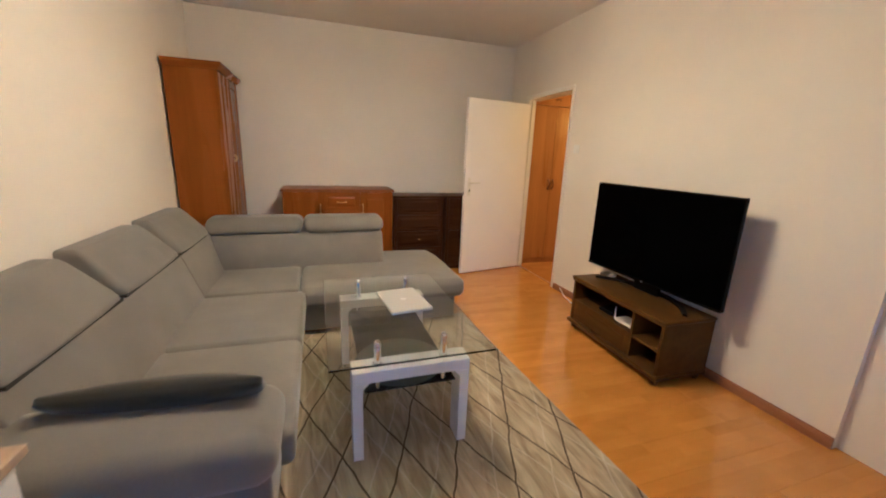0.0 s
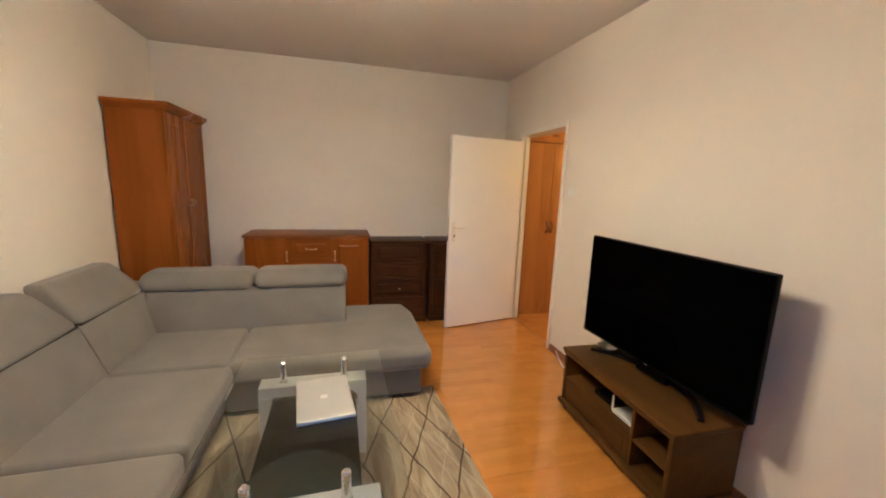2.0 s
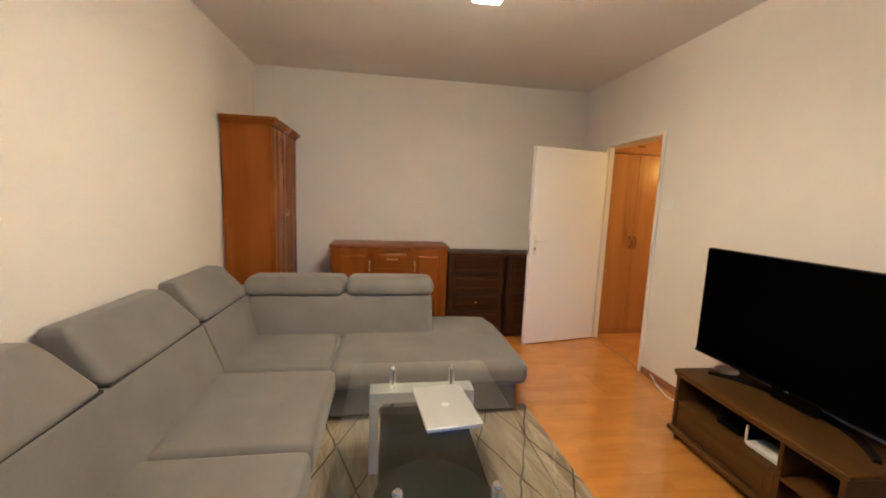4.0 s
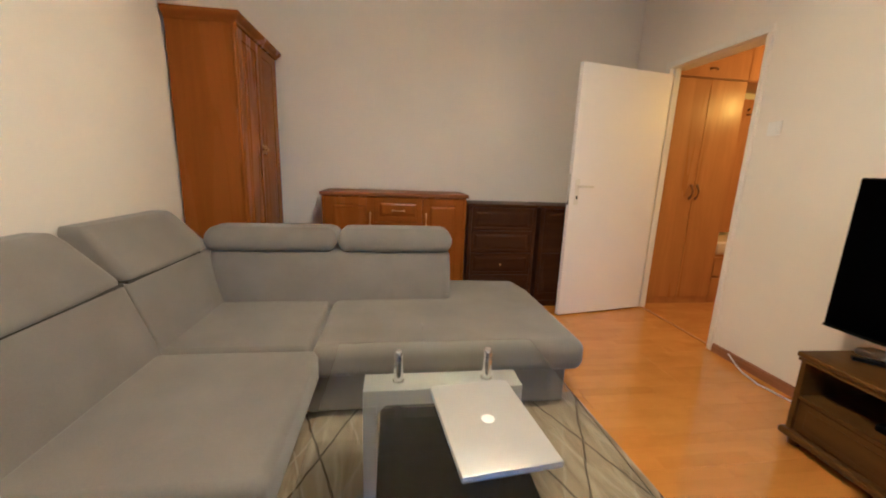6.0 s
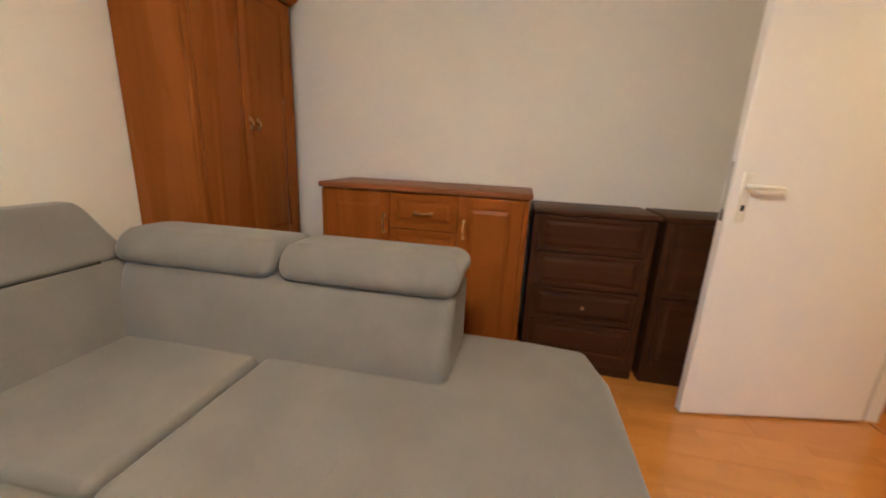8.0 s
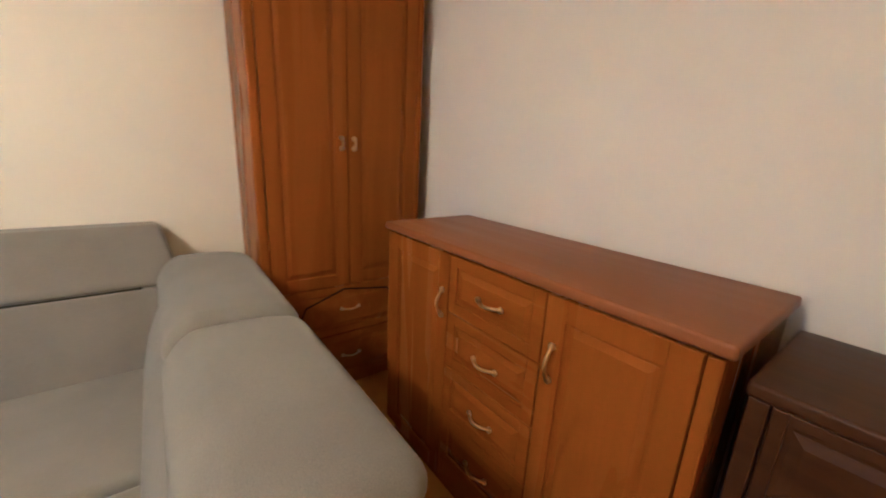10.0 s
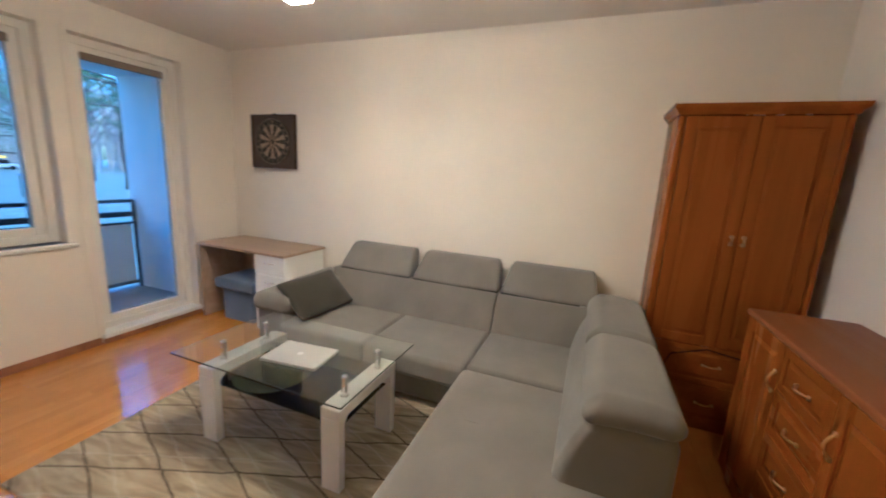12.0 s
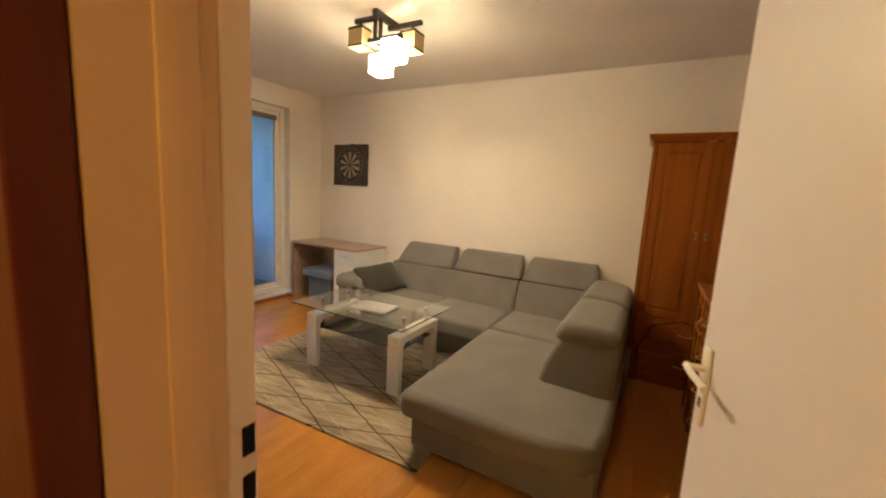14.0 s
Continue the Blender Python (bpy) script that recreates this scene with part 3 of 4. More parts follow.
# ---- glass coffee table ----
table = thing("coffee_table", (1.525, 2.26, 0.014), "white coffee table with a clear glass top and black glass shelf", "coffee table")
TX0, TX1, TZ = 1.255, 1.79, 0.455
for y0, y1 in ((1.80, 1.905), (2.625, 2.73)):
    fr = part("end_frame", rb((TX0, y0, TZ - 0.055), (TX1, y1, TZ), 0.003), M_white, table, "white lacquered end frame")
    for x0, x1 in ((TX0, TX0 + 0.045), (TX1 - 0.045, TX1)):
        part("leg", rb((x0, y0, 0.014), (x1, y1, TZ - 0.0552), 0.003), M_white, table, "white lacquered leg")
    for x, s in ((TX0 + 0.045, 1), (TX1 - 0.045, -1)):
        bm = B()
        v = [bm.verts.new((x, y, TZ - 0.0553)) for y in (y0 + 0.001, y1 - 0.001)]
        v += [bm.verts.new((x + 0.028 * s, y, TZ - 0.0553)) for y in (y0 + 0.001, y1 - 0.001)]
        v += [bm.verts.new((x, y, TZ - 0.085)) for y in (y0 + 0.001, y1 - 0.001)]
        for q in ((0, 1, 3, 2), (0, 4, 5, 1), (2, 3, 5, 4)):
            bm.faces.new([v[i] for i in q])
        bm.faces.new([v[i] for i in (0, 2, 4)])
        bm.faces.new([v[i] for i in (1, 5, 3)])
        part("corner_block", bm, M_white, table)
    for x in (TX0 + 0.115, TX1 - 0.115):
        bm = B()
        yc = (y0 + y1) / 2
        tube(bm, [(x, yc, TZ + 0.0005), (x, yc, TZ + 0.006), (x, yc, TZ + 0.0061), (x, yc, TZ + 0.075), (x, yc, TZ + 0.0751), (x, yc, TZ + 0.083)], [0.021, 0.021, 0.0165, 0.0165, 0.013, 0.013], 20)
        peg = part("peg", bm, M_chrome, table, "chrome standoff peg", "auto")
        bm = B()
        tube(bm, [(x, yc, TZ + z) for z in (0.0915, 0.107, 0.1071, 0.114, 0.118)], [0.0165, 0.0165, 0.0150, 0.0135, 0.008], 20)
        part("cap", bm, M_chrome, peg, "rounded chrome cap over the glass", "auto")
        bm = B()
        tube(bm, [(x, yc, TZ - 0.056), (x, yc, TZ - 0.115)], 0.014, 16)
        part("shelf_peg", bm, M_chrome, table, "chrome shelf peg", "auto")
TG = TZ + 0.083
part("glass_top", rb((1.16, 1.70, TG), (1.87, 2.80, TG + 0.008), 0.002), M_clear, table, "clear tempered glass top")
part("shelf", rb((1.31, 1.83, TZ - 0.122), (1.735, 2.70, TZ - 0.116), 0.002), M_blackglass, table, "black glass lower shelf")
tray = thing("round_placemat", (1.51, 2.05, TZ - 0.116), "round grey-green glass plate on the black shelf", "plate")
part("plate", disc(B(), (1.51, 2.05, TZ - 0.1155), 0.222, 0.005, 48), mat("grey green glass", (0.05, 0.06, 0.048), 0.15), tray, "", "auto")

# laptop
lap = thing("laptop", (1.587, 2.325, TG + 0.008), "closed silver laptop on the glass table top", "laptop", rz=4)
lm = pose(1.587, 2.325, 0, rz=6)
z0 = TG + 0.0085


def on_lap(bm):
    bm.transform(lm)
    return bm


part("body", on_lap(rb((-0.115, -0.165, z0), (0.115, 0.165, z0 + 0.009), 0.004, s=2)), M_alu, lap, "silver aluminium base", "auto")
part("lid", on_lap(rb((-0.115, -0.165, z0 + 0.0095), (0.115, 0.165, z0 + 0.016), 0.003, s=2)), M_alu, lap, "silver aluminium lid", "auto")
part("badge", on_lap(disc(B(), (0.0, 0.0, z0 + 0.0161), 0.017, 0.0004, 24)), M_logo, lap, "pale round badge")

# ---- tv stand and television ----
stand = thing("tv_stand", (3.31, 2.36, 0), "dark oak television stand with open shelves and a drop front", "tv stand")
Y0, Y1, X0, X1, ZT = 1.905, 2.815, 3.125, 3.52, 0.44
part("top", rb((X0 - 0.015, Y0 - 0.015, ZT - 0.024), (X1, Y1 + 0.015, ZT), 0.008, s=2), M_oak, stand, "dark oak top board", "auto")
part("front_moulding", rb((X0 - 0.010, Y0 - 0.008, ZT - 0.040), (X0 + 0.008, Y1 + 0.008, ZT - 0.0245), 0.004), M_oak, stand, "dark oak moulding under the top", "auto")
part("side", rb((X0, Y0, 0.05), (X1, Y0 + 0.022, ZT - 0.0245), 0.002), M_oak, stand)
part("side", rb((X0, Y1 - 0.022, 0.05), (X1, Y1, ZT - 0.0245), 0.002), M_oak, stand)
part("divider", rb((X0 + 0.006, 2.15, 0.072), (X1, 2.17, ZT - 0.0245), 0.002), M_oak, stand)
part("bottom_board", rb((X0 - 0.022, Y0 - 0.016, 0.040), (X1, Y1 + 0.016, 0.072), 0.010, s=2), M_oak, stand)
part("shelf", rb((X0 + 0.004, 2.1705, 0.222), (X1, Y1 - 0.0225, 0.240), 0.002), M_oak, stand, "dark oak long shelf")
part("shelf", rb((X0 + 0.01, Y0 + 0.0225, 0.215), (X1, 2.1495, 0.233), 0.002), M_oak, stand, "dark oak short shelf")
part("back_panel", rb((X1 + 0.0005, Y0, 0.05), (X1 + 0.006, Y1, ZT - 0.03), 0.001), M_walnut, stand)
fl = part("flap", rb((X0 + 0.008, 2.175, 0.078), (X0 + 0.024, Y1 - 0.026, 0.219), 0.003), M_oak, stand, "dark oak drop-front panel")
part("flap_panel", rb((X0 + 0.003, 2.215, 0.105), (X0 + 0.0078, Y1 - 0.066, 0.192), 0.004), M_oak, fl)
for y in (Y0 + 0.03, Y1 - 0.03):
    for x in (X0 + 0.03, X1 - 0.04):
        part("foot", tube(B(), [(x, y, 0), (x, y, 0.022), (x, y, 0.045)], [0.022, 0.026, 0.020], 16), M_oak, stand, "", "auto")

tv = thing("television", (3.345, 2.335, ZT), "large black flat-screen television, switched off", "television")
tvm = pose(3.353, 2.350, -0.008, rz=1.0)


def on_tv(bm):
    bm.transform(tvm)
    return bm


part("screen", on_tv(rb((-0.006, -0.558, 0.546), (0.004, 0.563, 1.197), 0.001)), M_screen, tv, "glossy black screen")
part("casing", on_tv(rb((-0.001, -0.564, 0.532), (0.028, 0.570, 1.205), 0.006)), M_black, tv, "thin black casing")
part("rear_box", on_tv(rb((0.0305, -0.33, 0.58), (0.075, 0.33, 0.93), 0.012)), M_black, tv)
part("bezel", on_tv(rb((-0.010, -0.561, 0.532), (-0.0065, 0.566, 0.5445), 0.001)), M_black, tv, "narrow black lower bezel")
part("indicator", on_tv(box(B(), (-0.0115, -0.010, 0.536), (-0.0102, 0.010, 0.541))), M_alu, tv, "small silver maker's badge")


def crescent():
    """A flat curved foot whose two ends come forward."""
    bm, rings, n = B(), [], 28
    for i in range(n + 1):
        t = -1 + 2 * i / n
        x, y = 0.118 - 0.178 * abs(t) ** 2.5, 0.400 * t
        d = Vector((-0.435 * t * abs(t), 0.405, 0)).normalized()
        o = Vector((-d.y, d.x, 0)) * (0.014 + 0.010 * (1 - t * t))
        h = 0.014 + 0.004 * (1 - abs(t))
        c = Vector((x, y, ZT + 0.0095))
        rings.append([bm.verts.new(p) for p in (c + o, c + o * 0.8 + Vector((0, 0, h)), c - o * 0.8 + Vector((0, 0, h)), c - o)])
    for a, b in zip(rings, rings[1:]):
        for k in range(4):
            bm.faces.new((a[k], a[(k + 1) % 4], b[(k + 1) % 4], b[k]))
    bm.faces.new(rings[0])
    bm.faces.new(rings[-1][::-1])
    return bm


part("tv_foot", on_tv(crescent()), M_black, tv, "black crescent-shaped foot", "auto")
part("neck", on_tv(rb((0.031, -0.11, ZT + 0.016), (0.062, 0.11, 0.60), 0.008)), M_black, tv, "short black neck")

stand.matrix_basis = pose(3.31, 2.36, 0, rz=-2.2)

router = thing("wifi_router", (3.24, 2.30, 0.24), "small white wireless router on the stand's shelf", "router")
part("body", rb((3.17, 2.20, 0.242), (3.28, 2.37, 0.266), 0.005), M_plastic, router)
for y in (2.195, 2.375):
    part("antenna", rb((3.172, y - 0.005, 0.250), (3.182, y + 0.005, 0.345), 0.003), M_plastic, router, "upright white antenna")
box2 = thing("set_top_box", (3.26, 2.50, 0.24), "small black set-top box beside the router", "set-top box")
part("body", rb((3.20, 2.43, 0.241), (3.34, 2.57, 0.268), 0.004), M_black, box2)
adapter = thing("adapter", (3.42, 2.74, ZT), "clear plastic bag of leads on the stand's top", "cable")
bm = B()
rbox(bm, (3.36, 2.70, ZT + 0.001), (3.46, 2.80, ZT + 0.03), 0.014, s=2)
part("bag", bm, glass("thin plastic", (0.9, 0.9, 0.88), 0.3), adapter, "", True)
cable = thing("white_cable", (3.5, 3.2, 0), "thin white cable lying along the wall", "cable")
bm = B()
tube(bm, [(3.53, 3.52, 0.055), (3.525, 3.46, 0.02), (3.50, 3.38, 0.005), (3.47, 3.25, 0.005), (3.50, 3.05, 0.005), (3.54, 2.86, 0.02), (3.546, 2.80, 0.35), (3.535, 2.76, 0.52)], 0.004, 8)
part("lead", bm, M_plastic, cable, "", True)

# ---- case furniture ----
def front(name, a0, a1, z0, z1, at, material, parent, label, rail=0.055, facing="y", t=0.02, inset=0.008):
    """A framed front with a bevelled centre panel: back at the plane at, facing south or east."""
    turn = Matrix() if facing == "y" else Matrix(((0, -1, 0, at), (1, 0, 0, 0), (0, 0, 1, 0), (0, 0, 0, 1)))
    y = at if facing == "y" else 0.0
    bm = rbox(B(), (a0, y - t + inset, z0), (a1, y, z1), 0.001)
    bm.transform(turn)
    d = part(name, bm, material, parent, label)
    bars = (("stile", (a0, z0), (a0 + rail, z1)), ("stile", (a1 - rail, z0), (a1, z1)), ("rail", (a0 + rail, z0), (a1 - rail, z0 + rail)), ("rail", (a0 + rail, z1 - rail), (a1 - rail, z1)))
    for kind, p, q in bars:
        bm = rbox(B(), (p[0], y - t, p[1]), (q[0], y - t + inset - 0.0005, q[1]), 0.0022)
        bm.transform(turn)
        part(kind, bm, material, d)
    g = 0.008
    p0, p1 = (a0 + rail + g, z0 + rail + g), (a1 - rail - g, z1 - rail - g)
    s = min(0.018, (p1[1] - p0[1]) * 0.35)
    bm = B()
    loops = []
    for e, yy in ((0, y - t + inset + 0.001), (0, y - t + inset - 0.001), (s, y - t + 0.0005)):
        loops.append([bm.verts.new((x, yy, z)) for x, z in ((p0[0] + e, p0[1] + e), (p1[0] - e, p0[1] + e), (p1[0] - e, p1[1] - e), (p0[0] + e, p1[1] - e))])
    for lo, hi in zip(loops, loops[1:]):
        for k in range(4):
            bm.faces.new((lo[k], lo[(k + 1) % 4], hi[(k + 1) % 4], hi[k]))
    bm.faces.new(loops[-1])
    bm.faces.new(loops[0][::-1])
    bm.transform(turn)
    part("panel", bm, material, d)
    return d


def bow(c, along, out, n=9, r=0.005, half=0.045, lift=0.022):
    """A bowed pull handle centred at c."""
    c, a, o = Vector(c), Vector(along), Vector(out)
    pts = [c + a * (half * t) + o * (lift * math.sin(math.pi * (t + 1) / 2) + 0.002) for t in [-1 + 2 * i / (n - 1) for i in range(n)]]
    bm = tube(B(), pts, [r * 0.9 if i in (0, n - 1) else r for i in range(n)], 10)
    for t in (-1, 1):
        p = c + a * (half * t)
        tube(bm, [p, p + o * 0.006], r * 1.9, 12)
    return bm


# sideboard
sb = thing("sideboard", (1.375, 4.72, 0), "cherry-brown sideboard with two doors and centre drawers", "sideboard")
BX, BXX, BY, BYB = 0.80, 1.935, 4.525, 4.93
part("top", rb((BX - 0.015, BY - 0.03, 0.943), (BXX + 0.015, BYB, 0.972), 0.008, s=2), M_cherry_top, sb, "cherry-brown top board", "auto")
part("carcass", box(B(), (BX, BY, 0.07), (BXX, BYB, 0.9425)), M_cherry, sb, "cherry-brown carcass")
part("plinth", box(B(), (BX + 0.01, BY + 0.02, 0), (BXX - 0.01, BYB - 0.01, 0.0695)), M_cherry_x, sb)
for x0, x1, hx in ((BX + 0.022, 1.195, 1.168), (1.578, BXX - 0.030, 1.608)):
    d = front("door", x0, x1, 0.085, 0.935, BY - 0.0005, M_cherry, sb, "framed cherry-brown door")
    part("handle", bow((hx, BY - 0.0215, 0.765), (0, 0, 1), (0, -1, 0)), M_brass, d, "bowed brass handle", True)
part("stile", rb((BXX - 0.027, BY - 0.0195, 0.085), (BXX, BY - 0.0005, 0.935), 0.004), M_cherry, sb)
part("stile", rb((BX, BY - 0.0195, 0.085), (BX + 0.018, BY - 0.0005, 0.935), 0.004), M_cherry, sb)
for i in range(4):
    z1 = 0.935 - i * 0.193
    d = front("drawer", 1.20, 1.573, z1 - 0.188, z1, BY - 0.0005, M_cherry_x, sb, "framed cherry-brown drawer", 0.035)
    part("handle", bow((1.387, BY - 0.0215, z1 - 0.10), (1, 0, 0), (0, -1, 0)), M_brass, d, "bowed brass handle", True)

# dark chests
def chest(x0, x1, drawers, label):
    ch = thing("chest_of_drawers", ((x0 + x1) / 2, 4.75, 0), label, "chest of drawers", "dark chests beside the sideboard")
    y = 4.58
    part("top", rb((x0 - 0.005, y - 0.030, 0.872), (x1 + 0.010, 4.92, 0.900), 0.008, s=2), M_walnut, ch, "dark walnut top board", "auto")
    part("carcass", box(B(), (x0, y, 0.05), (x1, 4.945, 0.8715)), M_walnut, ch)
    part("plinth", rb((x0, y - 0.01, 0), (x1, 4.94, 0.0495), 0.002), M_walnut, ch)
    part("stile", rb((x0, y - 0.018, 0.055), (x0 + 0.03, y - 0.0005, 0.868), 0.003), M_walnut, ch)
    part("stile", rb((x1 - 0.03, y - 0.018, 0.055), (x1, y - 0.0005, 0.868), 0.003), M_walnut, ch)
    h = 0.77 / drawers
    for i in range(drawers):
        z1 = 0.868 - i * h
        d = front("drawer", x0 + 0.034, x1 - 0.034, z1 - h + 0.008, z1, y - 0.0005, M_walnut, ch, "dark walnut drawer with a raised panel", 0.022)
        if drawers == 4 and i != 2:
            continue
        part("knob", tube(B(), [((x0 + x1) / 2, y - 0.0205, z1 - h / 2), ((x0 + x1) / 2, y - 0.034, z1 - h / 2)], [0.006, 0.010], 12), M_brass, d, "small brass knob", "auto")


chest(1.965, 2.555, 4, "dark walnut chest of four drawers")
chest(2.595, 3.165, 2, "dark walnut cabinet mostly behind the open door")

# wardrobe
wd = thing("wardrobe", (0.22, 4.5, 0), "tall cherry-brown two-door wardrobe with lower drawers", "wardrobe")
WY0, WY1, WX = 4.11, 4.905, 0.405
part("carcass", box(B(), (0.02, WY0, 0.06), (WX - 0.02, WY1, 1.97)), M_cherry, wd, "cherry-brown carcass")
part("corner_post", rb((WX - 0.0195, WY0 - 0.002, 0.06), (WX, WY0 + 0.035, 1.97), 0.010, s=2), M_cherry, wd, "", "auto")
part("corner_post", rb((WX - 0.0195, WY1 - 0.035, 0.06), (WX, WY1 + 0.002, 1.97), 0.010, s=2), M_cherry, wd, "", "auto")
part("plinth", rb((0.03, WY0 + 0.01, 0), (WX - 0.03, WY1 - 0.01, 0.0595), 0.002), M_cherry, wd)
bm = B()
prof = [(0.0, 1.9705), (0.008, 1.9705), (0.014, 1.985), (0.030, 2.002), (0.036, 2.012), (0.036, 2.03), (0.0, 2.03)]
corners = lambda d: [(0.02, WY0 - d), (WX + d, WY0 - d), (WX + d, WY1 + d), (0.02, WY1 + d)]
rings = [[bm.verts.new((x, y, z)) for x, y in corners(d)] for d, z in prof[1:6]]
for a, b in zip(rings, rings[1:]):
    for k in range(4):
        bm.faces.new((a[k], a[(k + 1) % 4], b[(k + 1) % 4], b[k]))
bm.faces.new(rings[0][::-1])
bm.faces.new(rings[-1])
part("cornice", bm, M_cherry_x, wd, "moulded cherry-brown cornice")
for y0, y1, hy in ((WY0 + 0.037, 4.506, 4.478), (4.511, WY1 - 0.037, 4.538)):
    d = front("door", y0, y1, 0.585, 1.965, WX - 0.02, M_cherry, wd, "tall framed wardrobe door", 0.06, "x")
    part("pull", bow((WX + 0.001, hy, 1.262), (0, 0, 1), (1, 0, 0), half=0.022, r=0.006, lift=0.016), M_brass, d, "short brass pull", True)
for i in range(2):
    z1 = 0.580 - i * 0.26
    d = front("drawer", WY0 + 0.037, WY1 - 0.037, z1 - 0.252, z1, WX - 0.02, M_cherry_x, wd, "framed wardrobe drawer", 0.035, "x")
    part("handle", bow((WX + 0.001, 4.508, z1 - 0.12), (0, 1, 0), (1, 0, 0)), M_brass, d, "bowed brass handle", True)
lead = thing("black_cable", (0.6, 4.5, 0.4), "loose black cable between the wardrobe and sideboard", "cable")
bm = B()
pts = [(0.44, 4.20, 0.004), (0.45, 4.18, 0.30), (0.46, 4.27, 0.52), (0.47, 4.45, 0.59), (0.50, 4.66, 0.57), (0.58, 4.80, 0.45), (0.66, 4.80, 0.20), (0.70, 4.72, 0.004)]
tube(bm, pts, 0.004, 8)
part("lead", bm, M_black, lead, "", True)

# ---- desk and stool ----
desk = thing("desk", (0.29, 0.66, 0), "small desk with an oak-look top and white drawer pedestal", "desk")
part("top", rb((0.012, 0.10, 0.748), (0.575, 1.222, 0.77), 0.003), M_desk, desk, "oak-look desk top")
part("side_panel", rb((0.03, 0.11, 0), (0.55, 0.128, 0.7475), 0.002), M_desk, desk, "oak-look end panel")
part("back_panel", rb((0.035, 0.1285, 0.30), (0.05, 0.85, 0.7475), 0.002), M_desk, desk)
part("pedestal", box(B(), (0.03, 0.85, 0.0), (0.54, 1.21, 0.7475)), M_white, desk, "white drawer pedestal")
for i in range(4):
    z1 = 0.742 - i * 0.184
    d = part("drawer", rb((0.5405, 0.853, z1 - 0.179), (0.557, 1.207, z1), 0.002), M_white, desk, "white drawer front")
    part("handle", bow((0.557, 1.03, z1 - 0.065), (0, 1, 0), (1, 0, 0), half=0.05, r=0.004), M_chrome, d, "slim chrome handle", True)
stool = thing("stool", (0.33, 0.52, 0), "blue-grey upholstered stool tucked under the desk", "stool")
part("body", rb((0.14, 0.34, 0.0), (0.50, 0.74, 0.33), 0.02, s=2), M_stool, stool, "", "auto")
cushion("seat", (0.10, 0.28, 0.332), (0.55, 0.80, 0.435), 0.03, 0.006, None, "padded blue-grey seat", M_stool, stool)
sock = thing("wall_socket", (0.0, 0.62, 0.56), "white wall socket under the desk", "socket")
part("plate", rb((0.0505, 0.60, 0.50), (0.060, 0.70, 0.60), 0.003), M_plastic, sock)

# ---- dartboard ----
dart = thing("dartboard", (0.03, 0.595, 1.79), "square dark dartboard with a numbered ring, hung on the wall", "dartboard")
part("case", rb((0.001, 0.315, 1.525), (0.032, 0.875, 2.055), 0.006), M_dartbrown, dart, "square dark brown backboard")
C = Vector((0.0325, 0.595, 1.79))
for q in ((0.315, 1.525, 0.337, 2.055), (0.853, 1.525, 0.875, 2.055), (0.337, 1.525, 0.853, 1.547), (0.337, 2.033, 0.853, 2.055)):
    part("rim", rb((0.0325, q[0], q[1]), (0.050, q[2], q[3]), 0.003), M_dartbrown, dart, "raised brown rim")


def ring_sector(bm, r0, r1, a0, a1, x):
    n = 4
    for i in range(n):
        t0, t1 = a0 + (a1 - a0) * i / n, a0 + (a1 - a0) * (i + 1) / n
        vs = [bm.verts.new((x, C.y + r * math.sin(t), C.z + r * math.cos(t))) for r, t in ((r0, t0), (r1, t0), (r1, t1), (r0, t1))]
        bm.faces.new(vs)


part("board", disc(B(), C, 0.225, 0.012, 64, "x"), M_dartblack, dart, "round black board", "auto")
bm = B()
step = math.pi / 10
for i in range(0, 20, 2):
    ring_sector(bm, 0.018, 0.165, (i - 0.5) * step, (i + 0.5) * step, C.x + 0.0125)
part("sectors", bm, M_dartcream, dart, "cream dart sectors")
M_wire = mat("dart wire", (0.20, 0.16, 0.11), 0.5)
for rr in (0.100, 0.167, 0.222):
    bm = B()
    for i in range(20):
        ring_sector(bm, rr - 0.004, rr + 0.003, (i - 0.5) * step, (i + 0.5) * step, C.x + 0.0132)
    part("ring", bm, M_wire, dart, "pale scoring ring")
order = [20, 1, 18, 4, 13, 6, 10, 15, 2, 17, 3, 19, 7, 16, 8, 11, 14, 9, 12, 5]
part("hook", rb((0.002, 0.575, 2.055), (0.02, 0.615, 2.07), 0.003), M_black, dart)
for i, k in enumerate(order):
    cu = bpy.data.curves.new("number", "FONT")
    cu.body, cu.size, cu.align_x, cu.align_y = str(k), 0.036, "CENTER", "CENTER"
    cu.extrude = 0.0005
    cu.materials.append(M_dartcream)
    ob = new("number", cu)
    ob.parent = dart
    a = -i * step
    w = Matrix.Translation((C.x + 0.0135, C.y - 0.194 * math.sin(a), C.z + 0.194 * math.cos(a))) @ Euler((radians(90), 0, radians(90))).to_matrix().to_4x4()
    ob.matrix_basis = dart.matrix_basis.inverted() @ w

